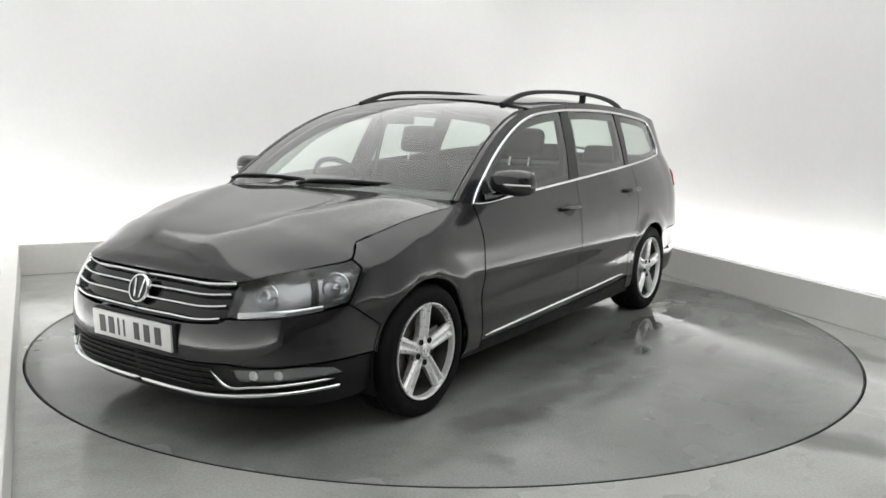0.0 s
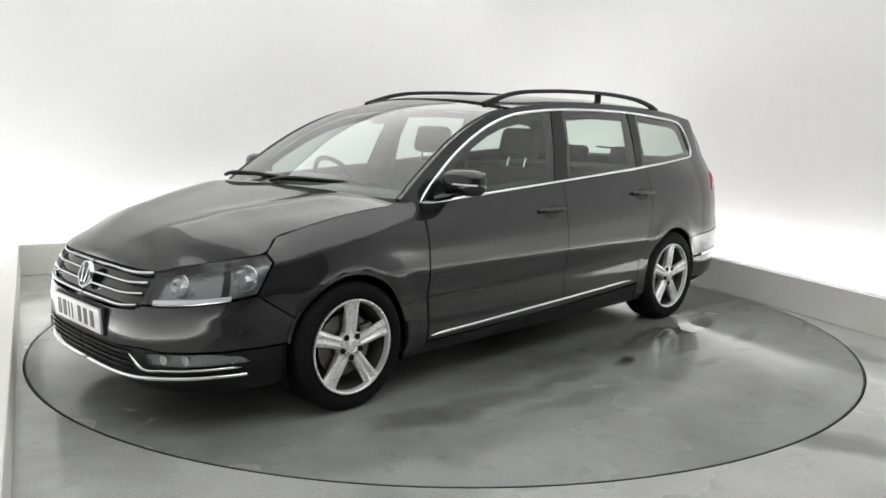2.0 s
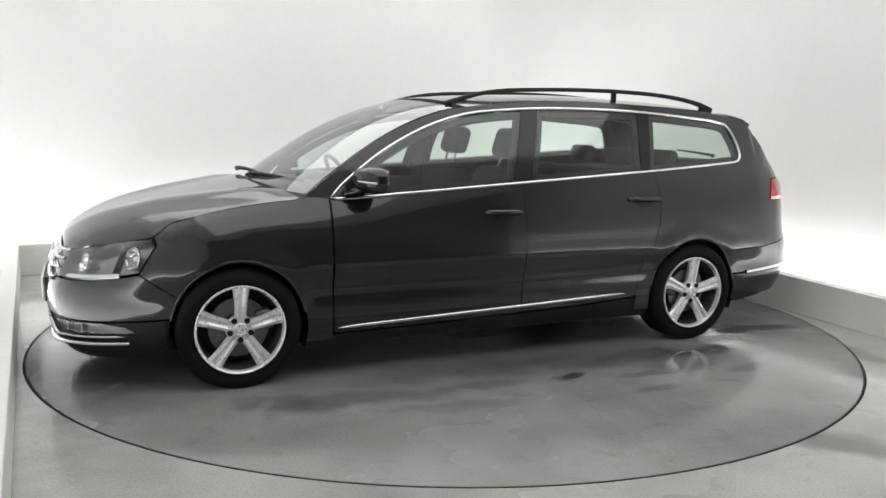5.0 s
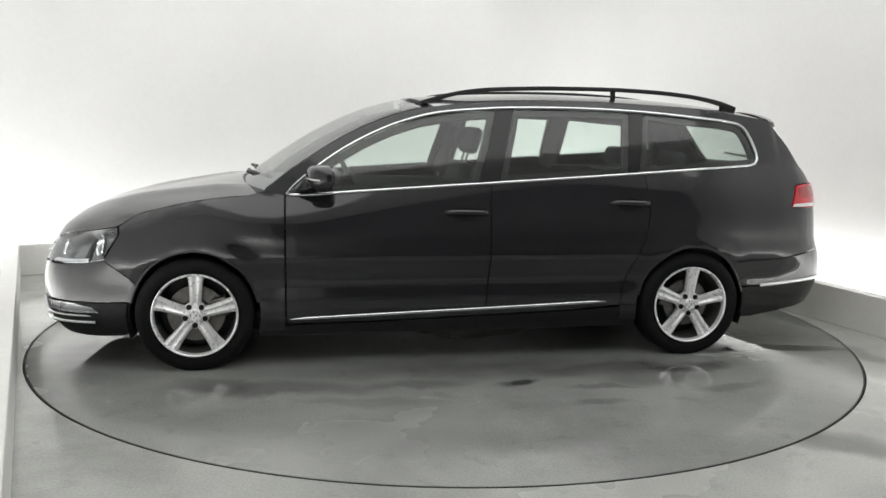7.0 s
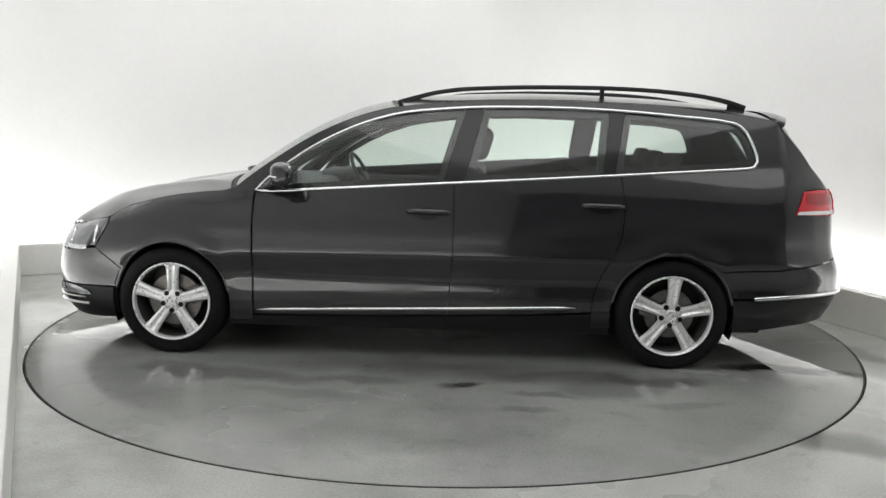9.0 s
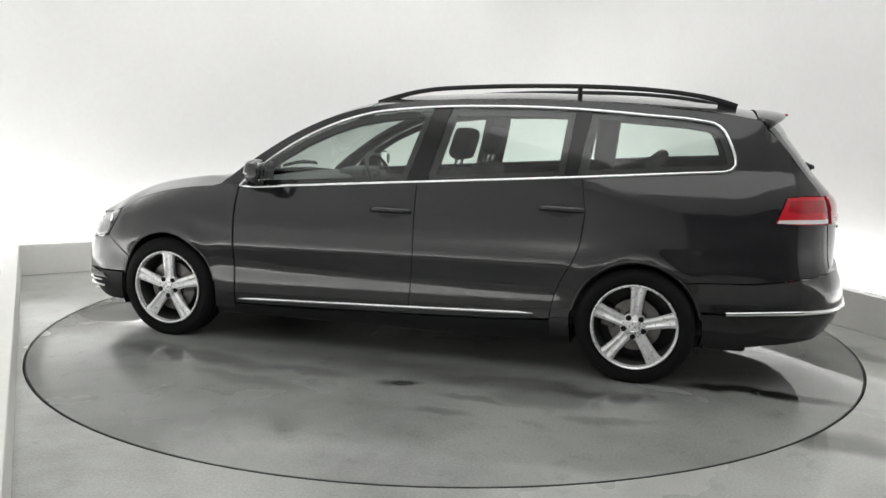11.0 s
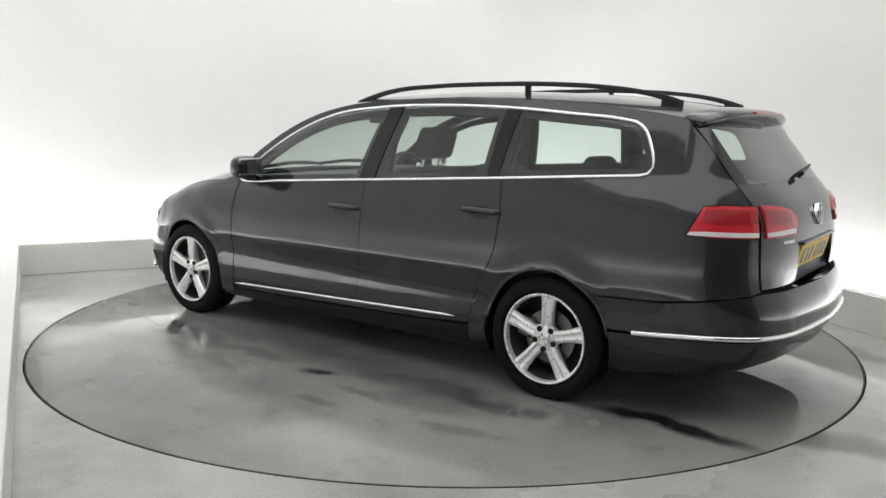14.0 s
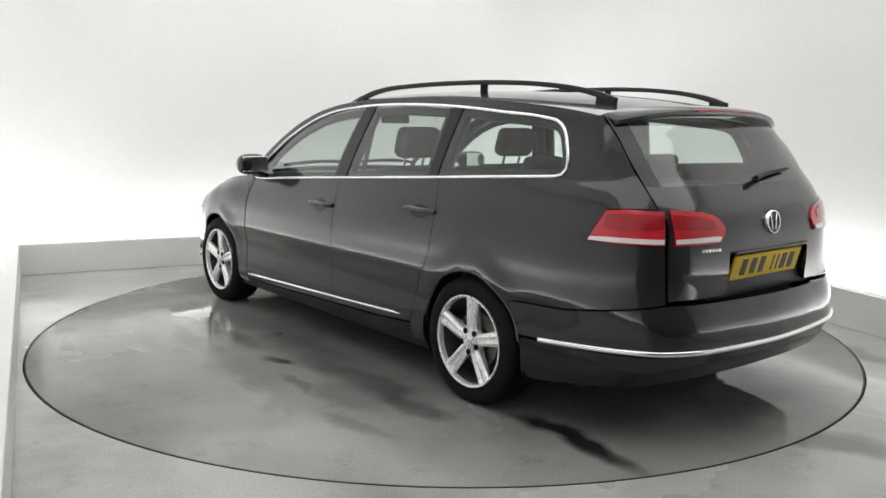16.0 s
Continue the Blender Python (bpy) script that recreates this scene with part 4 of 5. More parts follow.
def build_glazing(car):
    top = [tuple(p) for p in smooth_path(DLO_TOP, 90)]

    def pane(x0a, x0b, x1a, x1b, n=16):
        """Outline of a pane: front edge from foot x0a to head x0b, rear edge from foot x1a to head x1b."""
        foot = [(x0a + (x1a - x0a) * i / n, TOPLINE(x0a + (x1a - x0a) * i / n) + 0.004) for i in range(n + 1)]
        head = [(x1b + (x0b - x1b) * i / n, between(x1b + (x0b - x1b) * i / n) - 0.004) for i in range(n + 1)]
        return foot + head
    front = [(0.86, TOPLINE(0.86) + 0.006)] + [(x, TOPLINE(x) + 0.004) for x in (0.6, 0.3, 0.0, -0.12)] + [(x, between(x) - 0.005) for x in (-0.235, -0.1, 0.05, 0.2, 0.35, 0.5, 0.65, 0.78)]
    rear = pane(-0.235, -0.335, -0.965, -1.00)
    q = [p for p in top if p[0] < -1.045]
    back = [(x, TOPLINE(x) + 0.004) for x in (-1.03, -1.3, -1.5, -1.73)] + [p for p in q[::-1] if p[0] < -1.10] + [(-1.085, between(-1.085))]
    for name, o, lab in (("front_side_window", front, "tinted front door window"), ("rear_side_window", rear, "tinted rear door window"), ("quarter_window", back, "tinted rear quarter window")):
        bm = panel(side(o), step=0.05, gap=0.0, depth=0.003, proud=-0.007)
        for ob in both(name, bm, GLASS, car, lab):
            ob.visible_shadow = False
        # the door's dark inner frame and the seal round the pane
        loop = [tuple(p) for p in shrink(dense(np.array(side(o)), 0.05), 0.017)]
        fp = [lift(u, z) - normal_at(u, z) * 0.026 for u, z in loop]
        both("window_seal", tube(fp, [(-0.019, -0.012), (-0.019, 0.012), (0.019, 0.012), (0.019, -0.012)], [normal_at(u, z) for u, z in loop], closed=True), BLACK, car, "black inner frame and seal of the window")
    # dark pillars between the panes
    for f0, f1, h0, h1 in ((-0.12, -0.235, -0.235, -0.335), (-0.965, -1.03, -1.00, -1.085)):
        o = [(f0, TOPLINE(f0)), (f1, TOPLINE(f1)), (h1, between(h1)), (h0, between(h0))]
        both("window_pillar", panel(side(o), step=0.03, gap=0.0, depth=0.02, proud=-0.003), GLOSSBLACK, car, "black gloss window pillar")
    # body-colour frame above the opening
    edge_top = [tuple(p) for p in smooth_path(EDGE, 60)]
    low = [tuple(p) for p in smooth_path([q for q in DLO_TOP if q[0] > -1.5], 60)]
    o = [(0.905, TOPLINE(0.905)), (0.99, TOPLINE(0.99) + 0.022)] + [p for p in edge_top if -1.45 < p[0] < 0.985] + [p for p in low[::-1] if p[0] > -1.45]
    both("cant_rail", panel(side(o), step=0.02, gap=0.0, depth=0.016), PAINT, car, "dark grey pillar and roof-side frame")
    # chrome surround
    loop = top + [(x, TOPLINE(x) + 0.002) for x in np.linspace(-1.70, 0.86, 40)]
    pts = [lift_x(x, z) + normal_at(s_x(x), z) * 0.001 for x, z in loop]
    nr = [normal_at(s_x(x), z) for x, z in loop]
    w = 0.0075
    both("chrome_surround", tube(pts, [(-w, -0.005), (-w, 0.004), (-w * 0.5, 0.008), (w * 0.5, 0.008), (w, 0.004), (w, -0.005)], nr, closed=True), CHROME, car, "chrome surround of the side windows")


def build_lamps(car):
    sx = s_x
    # headlights: a housing in the wing with two reflectors behind a clear lens
    hl = [(s_y(0.450), 0.530), (s_y(0.468), 0.60), (s_y(0.478), 0.658), (s_y(0.55), 0.684), (sx(1.95), 0.702), (sx(1.85), 0.718), (sx(1.745), 0.733), (sx(1.727), 0.70), (sx(1.80), 0.578), (sx(1.95), 0.550), (s_y(0.60), 0.536)]
    house = panel(hl, step=0.02, gap=0.004, depth=0.0, proud=-0.045)
    lens = panel(hl, step=0.02, gap=0.004, depth=0.03, proud=0.002)
    for sgn in (1, -1):
        h = part("headlight", house if sgn > 0 else flipped(house), LAMPGREY, car, "clear-lens headlight")
        part("headlight_lens", lens.copy() if sgn > 0 else flipped(lens), LENS, h, "clear plastic lens").visible_shadow = False
        for s, z, r in ((sx(1.835), 0.648, 0.055), (s_y(0.60), 0.622, 0.046)):
            c, n = lift(s, z), normal_at(s, z)
            d = (n + Vector((0.9, 0, -0.1))).normalized()
            c = c - n * 0.030
            if sgn < 0:
                c, d = Vector((c.x, -c.y, c.z)), Vector((d.x, -d.y, d.z))
            m = Matrix.Translation(c) @ d.to_track_quat("Y", "Z").to_matrix().to_4x4()
            part("reflector", lathe([(r, 0.016), (r * 0.97, 0.018), (r * 0.9, 0.004), (r * 0.6, -0.016), (r * 0.25, -0.024), (r * 0.22, 0.006), (0.001, 0.010)], 32, m), CHROME, h, "chrome reflector bowl")
        st = strip_on([(s_y(0.49), 0.542), (s_y(0.56), 0.547), (sx(1.98), 0.556), (sx(1.90), 0.562)], 0.026, 0.006, -0.026)
        part("side_light_bar", st if sgn > 0 else flipped(st), CHROME, h, "bright side-light bar")
        st = strip_on([(sx(1.93), 0.57), (sx(1.925), 0.60), (sx(1.92), 0.64), (sx(1.92), 0.69)], 0.03, 0.006, -0.042)
        part("lamp_divider", st if sgn > 0 else flipped(st), BLACK, h)
    # fog lamps in the lower bumper
    fg = [(s_y(0.50), 0.292), (s_y(0.475), 0.333), (s_y(0.56), 0.336), (s_y(0.70), 0.340), (sx(1.87), 0.326), (sx(1.83), 0.300), (s_y(0.62), 0.287)]
    for sgn in (1, -1):
        a = panel(fg, step=0.015, gap=0, depth=0.0, proud=-0.010)
        f = part("fog_lamp", a if sgn > 0 else flipped(a), LAMPGREY, car, "clear fog lamp in a chrome-lined slot")
        b = panel(fg, step=0.015, gap=0, depth=0.01, proud=0.002)
        part("fog_lens", b if sgn > 0 else flipped(b), LENS, f).visible_shadow = False
        for s, r in ((s_y(0.555), 0.019), (s_y(0.63), 0.019)):
            c = lift(s, 0.313) + Vector((0.0, 0, 0))
            m = Matrix.Translation((c.x - 0.006, c.y * sgn, c.z)) @ Vector((1, 0.4 * sgn, 0)).to_track_quat("Y", "Z").to_matrix().to_4x4()
            part("fog_reflector", lathe([(r, 0.006), (r * 0.9, 0.0), (r * 0.4, -0.008), (0.001, -0.004)], 20, m), CHROME, f)
    # outer tail lights on the body corner
    tl = [(sx(-2.05), 0.957), (sx(-2.14), 0.964), (sx(-2.284), 0.960), (sx(-2.284), 0.828), (sx(-2.12), 0.828), (sx(-1.988), 0.836), (sx(-2.004), 0.868)]
    base = panel(tl, step=0.02, gap=0.002, depth=0.02, proud=0.006)
    st = panel([(sx(-1.993), 0.838), (sx(-2.08), 0.836), (sx(-2.280), 0.834), (sx(-2.280), 0.853), (sx(-2.08), 0.855), (sx(-2.004), 0.852)], step=0.015, gap=0, depth=0.002, proud=0.009)
    dk = panel([(sx(-2.06), 0.942), (sx(-2.13), 0.946), (sx(-2.280), 0.943), (sx(-2.280), 0.892), (sx(-2.11), 0.884), (sx(-2.05), 0.895)], step=0.015, gap=0, depth=0.002, proud=0.0085)
    for sgn in (1, -1):
        t = part("tail_light", base.copy() if sgn > 0 else flipped(base), REDLENS, car, "red wrap-round tail light")
        part("pale_strip", st.copy() if sgn > 0 else flipped(st), CLEARRED, t, "pale lens strip")
        part("lens_band", dk.copy() if sgn > 0 else flipped(dk), DARKRED, t)


def build_trim(car, fd, rd):
    # door handles, each over a flat dark oval painting the grip hollow's shade
    for door, sgn in ((fd[0], 1), (fd[1], -1), (rd[0], 1), (rd[1], -1)):
        x, z = (-0.045, 0.812) if door in fd else (-0.965, 0.862)
        pts = [lift_x(x + d, z + 0.002 * (d > 0)) for d in (-0.115, -0.09, -0.04, 0.03, 0.085, 0.105)]
        n = normal_at(s_x(x), z)
        pts = [p + n * o for p, o in zip(pts, (0.004, 0.026, 0.032, 0.032, 0.026, 0.004))]
        pts = [Vector(p) for p in smooth_path([tuple(p) for p in pts], 18)]
        bm = tube(pts, oval(0.013, 0.010, 10), [n] * 18)
        part("door_handle", bm if sgn > 0 else flipped(bm), PAINT, door, "body-colour pull handle")
        grip_shade = panel([(s_x(x + 0.066 * math.cos(a)), z - 0.006 + 0.034 * math.sin(a)) for a in np.linspace(0, 2 * math.pi, 24, endpoint=False)], step=0.012, gap=0, depth=0.001, proud=0.0015)
        part("handle_hollow", grip_shade if sgn > 0 else flipped(grip_shade), GLOSSBLACK, door, "flat dark patch for the shaded grip hollow")
    # door mirrors
    for door, sgn in ((fd[0], 1), (fd[1], -1)):
        bm = bmesh.new()
        bmesh.ops.create_uvsphere(bm, u_segments=28, v_segments=18, radius=1)
        for v in bm.verts:
            x, y, z = v.co
            f = lambda q, e: math.copysign(abs(q) ** e, q)
            x, y, z = f(x, 0.75), f(y, 0.72), f(z, 0.72)
            w = 0.080 * (1 if x > 0 else 0.55)
            v.co = (0.705 + x * w - 0.025 * y, 0.880 + y * 0.108, 1.002 + z * 0.064 * (1 + 0.08 * y) - 0.004 * y)
        for fc in bm.faces:
            fc.smooth = True
        mir = part("door_mirror", bm if sgn > 0 else flipped(bm), PAINT, door, "body-colour door mirror")
        g = boxed(0.656, 0.664, 0.795, 0.966, 0.954, 1.050, bevel=0.003)
        part("mirror_glass", g if sgn > 0 else flipped(g), CHROME, mir, "mirror glass")
        foot = tube([lift_x(0.79, 0.922), Vector((0.755, 0.815, 0.935)), Vector((0.725, 0.850, 0.955))], lambda t: oval(0.055 - 0.012 * t, 0.02, 10), [(0, 0, 1)] * 3)
        part("mirror_foot", foot if sgn > 0 else flipped(foot), GLOSSBLACK, mir, "black mirror foot")
        ind = tube([Vector((0.784, 0.82, 0.998)), Vector((0.780, 0.89, 0.996)), Vector((0.762, 0.945, 0.994)), Vector((0.726, 0.984, 0.992))], oval(0.005, 0.006, 8), [(1, 0.3, 0)] * 4)
        part("indicator_strip", ind if sgn > 0 else flipped(ind), CLEARRED, mir, "pale indicator strip")
    # front badge, plate, wipers, aerial
    badge(car, lift(0, 0.590) + Vector((0.010, 0, 0)), (1, 0, 0.30), 0.062, "round chrome badge")
    c = lift(0, 0.425)
    plate(car, Vector((c.x + 0.012, 0, 0.425)), 1, PLATE_W, "white front number plate with black bars", 0.240, 0.055, 3)
    part("plate_holder", boxed(c.x - 0.03, c.x + 0.004, -0.248, 0.248, 0.364, 0.486, bevel=0.004), BLACK, car)
    cow = bmesh.new()
    rows = []
    for i in range(25):
        t = 1 - i / 12
        a = abs(t)
        rows.append([cow.verts.new((1.165 - 0.13 * a ** 2.1, 0.71 * t, 0.938 - 0.045 * a ** 2.5)), cow.verts.new((1.05 - 0.13 * a ** 2.1, 0.715 * t, 0.952 - 0.04 * a ** 2.5))])
    for a, b in zip(rows, rows[1:]):
        cow.faces.new((a[0], b[0], b[1], a[1])).smooth = True
    part("cowl", outward(cow, (0, 0, 1)), BLACK, car, "black scuttle below the windscreen")
    for y0, y1, dx in ((0.48, -0.12, 0.0), (-0.08, -0.60, -0.03)):
        arm = [(1.13 + dx, y1, 0.962), (1.12, y1 + 0.08, 0.978), (1.10, y1 + 0.3, 0.988), (1.075 - 0.08 * (abs(y0) > 0.3), y0, 0.978)]
        w = part("wiper", tube([Vector(q) for q in smooth_path(arm, 16)], lambda t: oval(0.013 - 0.006 * t, 0.010 - 0.003 * t, 8)), BLACK, car, "black windscreen wiper")
        part("wiper_blade", tube([Vector((1.125 + dx, y1 + 0.02, 0.972)), Vector((1.095, y1 + 0.30, 0.984)), Vector((1.06 - 0.09 * (abs(y0) > 0.3), y0 + 0.03, 0.975))], oval(0.006, 0.010, 8)), RUBBER, w, "rubber blade")
    # underside, exhaust
    part("underbody", boxed(-1.9, 1.9, -0.60, 0.60, 0.15, 0.24, bevel=0.02), BLACK, car, "dark underbody")
    for y in (0.50, 0.43):
        part("exhaust_pipe", lathe([(0.026, -0.09), (0.028, 0.09), (0.024, 0.09), (0.022, -0.02), (0.001, -0.02)], 20, Matrix.Translation((-2.10, y, 0.290)) @ pose(0, 0, 0, 0, 0, 90) @ pose(0, 0, 0)), STEEL, car, "exhaust tailpipe")


def build_rails(car):
    path = [(0.150, 0.516, 1.385), (0.07, 0.514, 1.412), (-0.04, 0.511, 1.443), (-0.16, 0.508, 1.463), (-0.4, 0.500, 1.479), (-0.8, 0.487, 1.488), (-1.1, 0.474, 1.485),
            (-1.378, 0.458, 1.470), (-1.56, 0.446, 1.449), (-1.69, 0.437, 1.422), (-1.785, 0.430, 1.390)]
    p = [Vector(q) for q in smooth_path(path, 60)]

    def shape(t):
        k = 1 + 0.4 * max(0, 1 - t / 0.10) ** 1.5 + 0.3 * max(0, 1 - (1 - t) / 0.12) ** 1.5
        return [(x * 1.0, z * k) for x, z in ((-0.015, -0.010), (-0.016, 0.004), (-0.010, 0.013), (0.010, 0.013), (0.016, 0.004), (0.015, -0.010))]
    for r in both("roof_rail", tube(p, shape), BLACK, car, "black roof rail"):
        sgn = 1 if sum(v.co.y for v in r.data.vertices) > 0 else -1
        bm = tube([Vector((-0.985, 0.480, 1.40)), Vector((-0.985, 0.480, 1.482))], oval(0.024, 0.013, 12), [(1, 0, 0)] * 2)
        part("rail_post", bm if sgn > 0 else flipped(bm), BLACK, r)
        for a, b in ((0, 4), (56, 60)):
            q = p[a:b]
            bm = bmesh.new()
            up, dn = [], []
            for v in q:
                up.append((bm.verts.new(v + Vector((0, 0.012, 0))), bm.verts.new(v + Vector((0, -0.012, 0)))))
                zb = min(v.z - 0.002, 1.372 + 0.03 * (1 if -1.6 < v.x < 0 else 0))
                dn.append((bm.verts.new((v.x, v.y + 0.016, zb - 0.01)), bm.verts.new((v.x, v.y - 0.016, zb - 0.005))))
            for i in range(len(q) - 1):
                bm.faces.new((up[i][0], up[i + 1][0], dn[i + 1][0], dn[i][0]))
                bm.faces.new((up[i][1], up[i + 1][1], dn[i + 1][1], dn[i][1]))
            part("rail_foot", bm if sgn > 0 else flipped(bm), BLACK, r)


# ---------------------------------------------------------------- wheels
def build_wheel(car, x, sgn, phase, front):
    w = new("wheel")
    w.parent = car
    w.matrix_basis = pose(x, 0.775 * sgn, HUB) @ (pose(0, 0, 0) if sgn > 0 else pose(0, 0, 0, 0, 0, 180))
    # local: y outwards
    R = HUB + 0.007
    tyre = lathe([(0.210, 0.085), (0.216, 0.096), (0.226, 0.103), (0.229, 0.101), (0.232, 0.106), (0.250, 0.110), (0.266, 0.109), (0.281, 0.100), (R - 0.005, 0.088), (R, 0.072), (R, 0.045), (R - 0.006, 0.043), (R - 0.006, 0.037), (R, 0.035),
                  (R, 0.004), (R - 0.006, 0.003), (R - 0.006, -0.003), (R, -0.004), (R, -0.035), (R - 0.006, -0.037), (R - 0.006, -0.043), (R, -0.045), (R, -0.070), (R - 0.006, -0.088), (0.26, -0.108), (0.208, -0.085)], 96)
    for v in tyre.verts:      # flattened where it bears on the floor
        if v.co.z < -HUB:
            v.co.y *= 1 + 0.8 * (-HUB - v.co.z) / 0.1
            v.co.z = -HUB
    part("tyre", tyre, RUBBER, w, "black road tyre")
    rim = part("rim", lathe([(0.211, 0.088), (0.217, 0.098), (0.2165, 0.105), (0.212, 0.107), (0.205, 0.102), (0.202, 0.086), (0.201, 0.078)], 96), SATIN, w, "silver five-spoke alloy rim")
    part("barrel", lathe([(0.2012, 0.079), (0.196, 0.02), (0.190, -0.08), (0.212, -0.095)], 48), DARKALLOY, rim, "dark inner rim barrel")
    spoke = bmesh.new()
    rows = []
    for r, h, d, o in ((0.028, 0.034, 0.05, 0.084), (0.055, 0.030, 0.05, 0.089), (0.09, 0.030, 0.045, 0.094), (0.135, 0.033, 0.04, 0.096), (0.172, 0.037, 0.035, 0.096), (0.206, 0.043, 0.03, 0.099)):
        rows.append([spoke.verts.new((a, o - e, r)) for a, e in ((-h, 0.014), (-h * 0.82, 0.003), (-h * 0.45, 0.0), (-h * 0.12, 0.008), (h * 0.12, 0.008), (h * 0.45, 0.0), (h * 0.82, 0.003), (h, 0.014), (h * 0.8, d), (-h * 0.8, d))])
    for a, b in zip(rows, rows[1:]):
        for i in range(10):
            spoke.faces.new((a[i], a[(i + 1) % 10], b[(i + 1) % 10], b[i])).smooth = True
    spoke.faces.new(rows[0])
    spoke.faces.new(rows[-1])
    bmesh.ops.recalc_face_normals(spoke, faces=spoke.faces)
    sharpen(spoke, 32)
    me = bpy.data.meshes.new("spoke")
    spoke.to_mesh(me)
    spoke.free()
    me.materials.append(SATIN)
    for i in range(5):
        s = new("spoke", me)
        s.parent = rim
        s.matrix_basis = pose(0, 0, 0, 0, phase + 72 * i, 0)
    bolt = bpy.data.meshes.new("wheel_bolt")
    b = lathe([(0.014, 0.0), (0.014, 0.004), (0.009, 0.004), (0.009, -0.006), (0.001, -0.006)], 14)
    b.to_mesh(bolt)
    b.free()
    bolt.materials.append(BLACK)
    for i in range(5):
        s = new("wheel_bolt", bolt)
        s.parent = rim
        a = radians(phase + 36 + 72 * i)
        s.matrix_basis = pose(math.sin(a) * 0.052, 0.089, math.cos(a) * 0.052)
    part("hub_cap", lathe([(0.032, 0.086), (0.032, 0.097), (0.028, 0.101), (0.001, 0.102)], 28), SATIN, rim, "round hub cap")
    part("hub_mark", lathe([(0.020, 0.1015), (0.022, 0.1035), (0.0235, 0.1015)], 24), CHROME, rim)
    part("hub", lathe([(0.07, 0.06), (0.07, 0.082), (0.05, 0.088), (0.001, 0.088)], 32), SATIN, rim)
    br = part("brake_disc", lathe([(0.075, 0.035), (0.145 if front else 0.132, 0.035), (0.145 if front else 0.132, 0.012), (0.075, 0.012), (0.07, 0.04), (0.001, 0.04)], 48), STEEL, w, "brake disc")
    part("brake_caliper", boxed(-0.05, 0.05, -0.02, 0.06, 0.09, 0.165, bevel=0.012, m=pose(0, 0, 0, 0, (-75 if front else 75) * sgn, 0)), STEEL, w, "brake caliper")
    part("backing", lathe([(0.190, -0.04), (0.001, -0.04)], 32), BLACK, w)
    return w


# ---------------------------------------------------------------- cabin
def pad(x0, x1, y0, y1, z0, z1, m=None, bevel=0.04):
    return boxed(x0, x1, y0, y1, z0, z1, bevel=bevel, m=m)


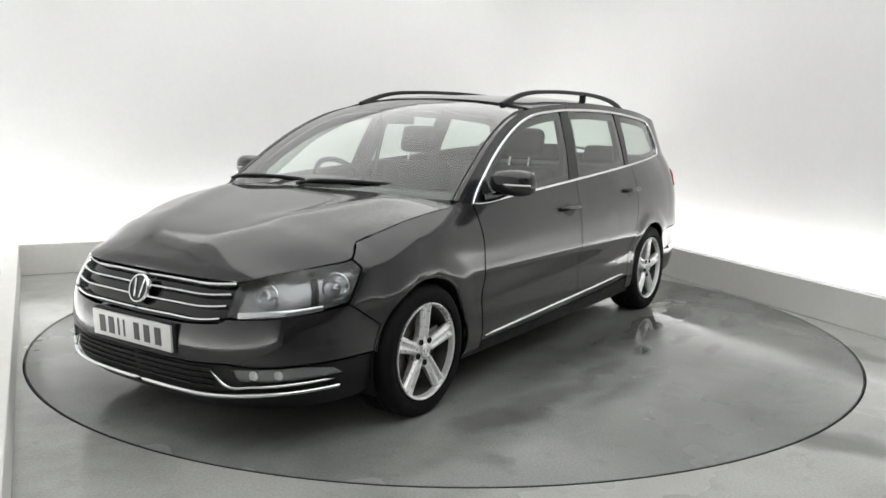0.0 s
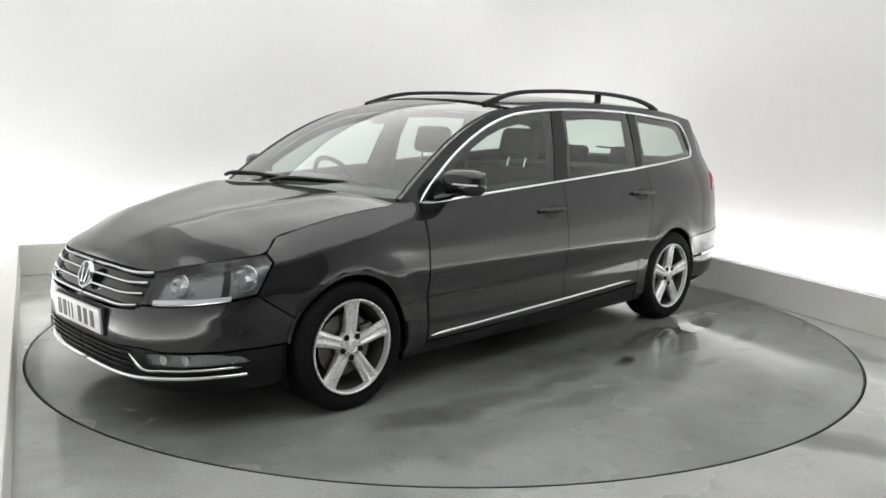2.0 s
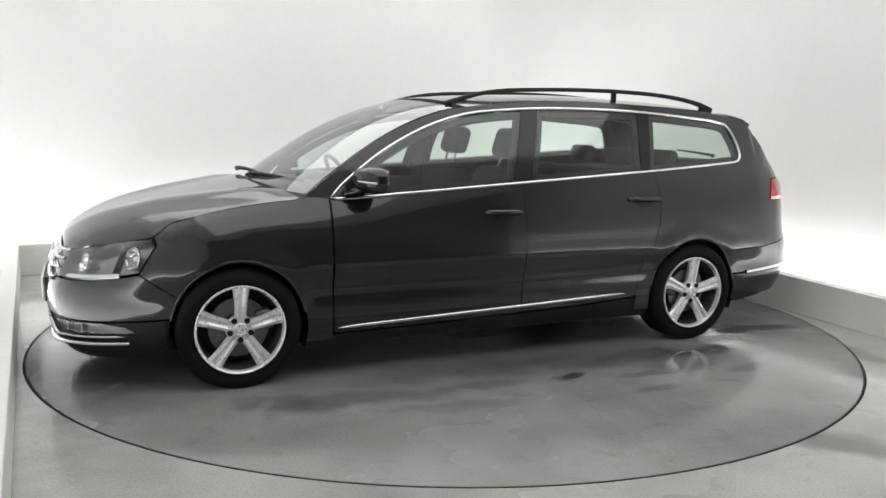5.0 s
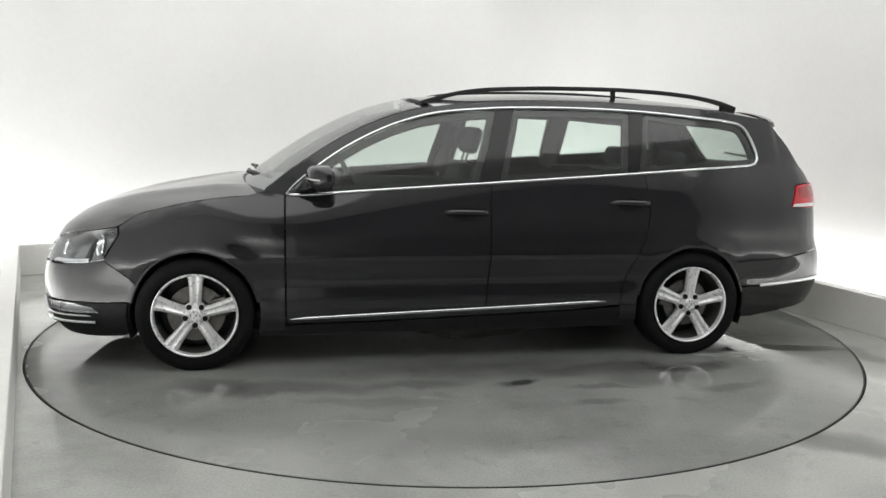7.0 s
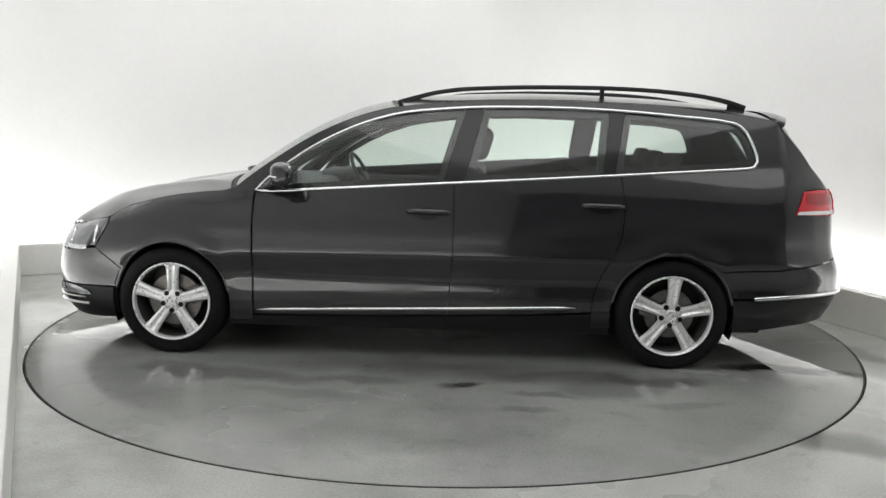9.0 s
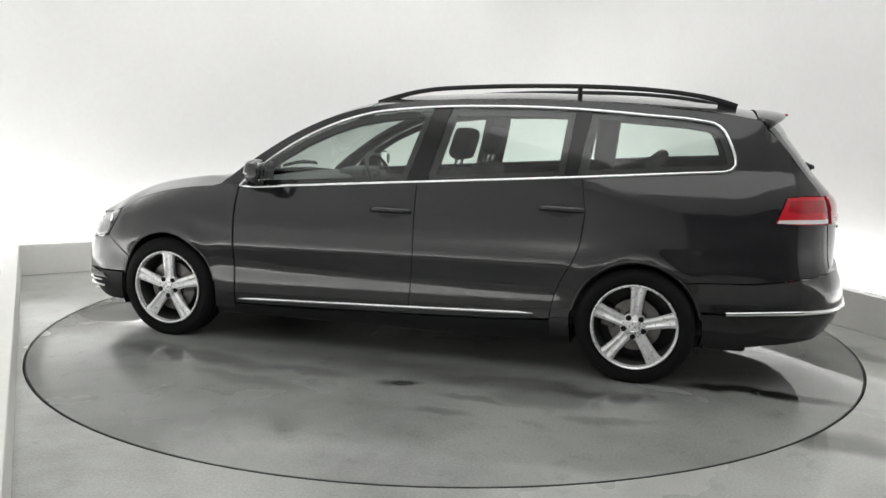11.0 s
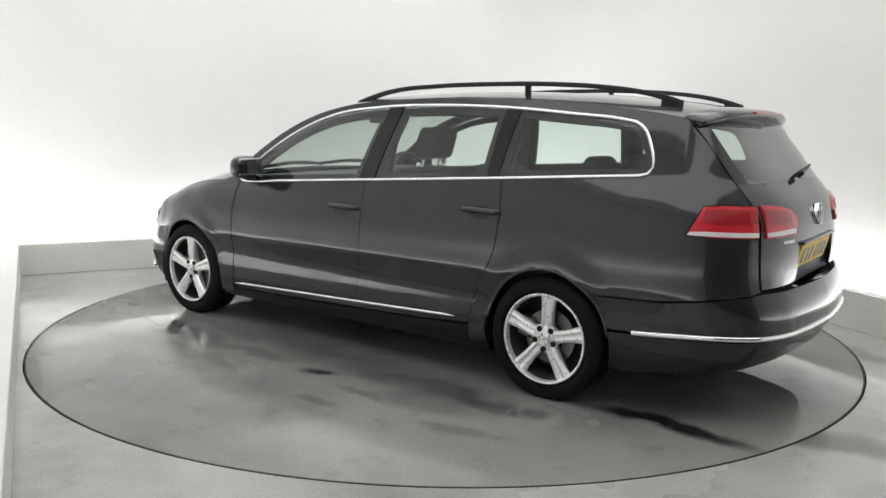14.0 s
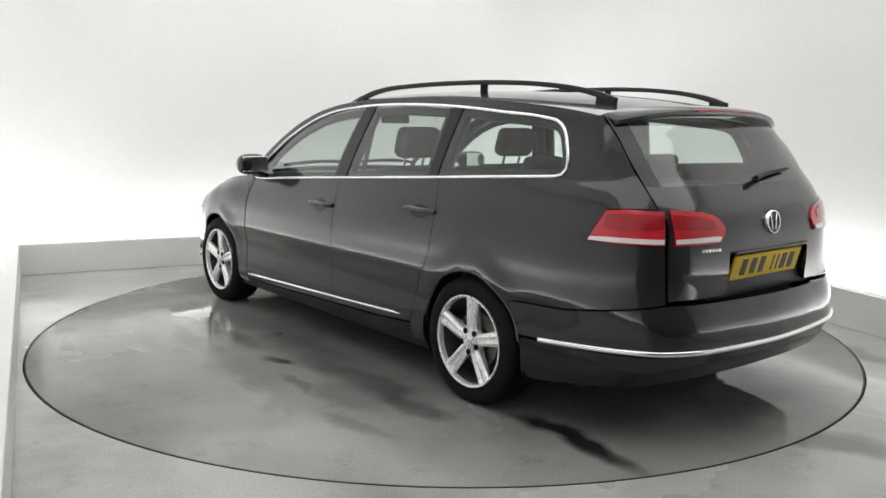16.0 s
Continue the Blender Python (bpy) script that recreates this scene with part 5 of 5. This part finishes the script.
def build_cabin(car):
    cab = part("cabin_floor", boxed(-2.05, 1.1, -0.68, 0.68, 0.24, 0.28), TRIM, car, "dark carpeted cabin floor")
    both("door_lining", boxed(-1.0, 0.88, 0.70, 0.725, 0.28, 0.90, bevel=0.008), TRIM, car, "dark grey door lining")
    both("boot_lining", boxed(-2.05, -1.0, 0.66, 0.69, 0.28, 0.99, bevel=0.008), TRIM, car, "dark grey boot lining")
    for y in (0.36, -0.36):
        s = new("front_seat")
        s.parent = car
        tilt = pose(-0.08, y, 0.50, 0, -17, 0)
        part("cushion", pad(-0.08, 0.44, y - 0.24, y + 0.24, 0.34, 0.52), FABRIC, s)
        part("backrest", pad(-0.12, 0.02, -0.235, 0.235, -0.02, 0.56, tilt, 0.05), FABRIC, s, "dark fabric seat back")
        part("headrest", pad(-0.09, 0.01, -0.13, 0.13, 0.62, 0.80, tilt, 0.04), FABRIC, s, "dark fabric headrest")
        for d in (-0.06, 0.06):
            part("headrest_rod", boxed(-0.045, -0.035, d - 0.006, d + 0.006, 0.52, 0.66, m=tilt), CHROME, s)
    b = new("rear_bench")
    b.parent = car
    part("cushion", pad(-1.05, -0.55, -0.62, 0.62, 0.34, 0.52), FABRIC, b)
    tilt = pose(-1.16, 0, 0.50, 0, -18, 0)
    part("backrest", pad(-0.10, 0.02, -0.62, 0.62, 0.0, 0.52, tilt, 0.05), FABRIC, b, "dark fabric rear bench back")
    for y in (0.42, 0, -0.42):
        part("headrest", pad(-0.08, 0.0, y - 0.12, y + 0.12, 0.55, 0.68, tilt, 0.035), FABRIC, b, "dark fabric headrest")
    part("load_cover", boxed(-2.0, -1.28, -0.62, 0.62, 0.965, 0.98, bevel=0.004), TRIM, car, "dark load-space cover")
    d = new("dashboard")
    d.parent = car
    part("dash_top", pad(0.62, 1.08, -0.68, 0.68, 0.70, 0.925, None, 0.06), TRIM, d, "dark grey dashboard")
    part("binnacle", pad(0.55, 0.75, -0.52, -0.22, 0.86, 0.965, None, 0.035), TRIM, d)
    part("centre_console", pad(0.0, 0.75, -0.12, 0.12, 0.28, 0.72, None, 0.03), TRIM, d)
    wm = Matrix.Translation((0.48, -0.36, 0.90)) @ pose(0, 0, 0, 0, -62, 0)
    ring = [wm @ Vector((0.18 * math.cos(a), 0.18 * math.sin(a), 0)) for a in np.linspace(0, 2 * math.pi, 40, endpoint=False)]
    ax = (wm.to_3x3() @ Vector((0, 0, 1)))
    st = part("steering_wheel", tube(ring, oval(0.016, 0.013, 8), [ax] * 40, closed=True), BLACK, d, "black steering wheel")
    part("wheel_boss", pad(-0.06, 0.05, -0.08, 0.08, -0.03, 0.02, wm, 0.02), BLACK, st)
    for a0 in (0, 90, 180):
        part("wheel_arm", boxed(-0.02, 0.02, 0.06, 0.175, -0.01, 0.006, bevel=0.004, m=wm @ pose(0, 0, 0, 0, 0, a0 - 90 + 90)), BLACK, st)
    part("column", tube([wm @ Vector((0, 0, -0.02)), wm @ Vector((0, 0, -0.25))], oval(0.04, 0.04, 12), [(0, 1, 0)] * 2), BLACK, d)
    part("interior_mirror", pad(0.42, 0.45, -0.11, 0.11, 1.27, 1.33, None, 0.012), BLACK, car, "black interior mirror")
    # inner pillars
    for x0, z0, x1, z1 in ((-0.18, 0.93, -0.29, 1.36), (-1.0, 0.98, -1.05, 1.36)):
        p, q = lift_x(x0, z0), lift_x(x1, z1)
        both("inner_pillar", tube([p + Vector((0, -0.045, 0)), q + Vector((0, -0.045, 0))], oval(0.05 if x0 > -0.5 else 0.07, 0.02, 10), [(0, 1, 0)] * 2), TRIM, car, "grey inner pillar trim")
    both("seat_belt", tube([lift_x(-0.27, 1.25) + Vector((0, -0.075, 0)), lift_x(-0.22, 0.6) + Vector((0.0, -0.085, 0))], [(-0.022, -0.001), (-0.022, 0.001), (0.022, 0.001), (0.022, -0.001)], [(0, 1, 0)] * 2), FABRIC, car)


def broaden(car, grow=0.042):
    """Spreads the car's parts sideways to its full breadth; the badge and what lies near the middle line stay as they are."""
    done = set()
    for ob in car.children_recursive:
        if ob.type != "MESH" or ob.data.name in done:
            continue
        done.add(ob.data.name)
        for v in ob.data.vertices:
            u = min(1.0, max(0.0, (abs(v.co.y) - 0.06) / 0.40))
            v.co.y += math.copysign(grow * u * u * (3 - 2 * u), v.co.y)


def build_car():
    car = tagged(new("estate_car"), "dark grey metallic estate car, wet, parked on the turntable", "car")
    fd, rd = build_body(car)
    build_glazing(car)
    build_lamps(car)
    build_trim(car, fd, rd)
    build_cabin(car)
    broaden(car)
    build_rails(car)
    for ax, front in ((AXLES[0], True), (AXLES[1], False)):
        for sgn in (1, -1):
            build_wheel(car, ax, sgn, (-2 if front else -4) * sgn, front)
    return car


CAR = build_car()


def motions():
    walk(TURNTABLE, [(t, pose(0, 0, 0, 0, 0, a)) for t, a in TURNS])
    walk(CAR, [(t, pose(0, 0, 0, 0, 0, a) @ pose(-AXIS[0], -AXIS[1], 0.0)) for t, a in TURNS])


motions()
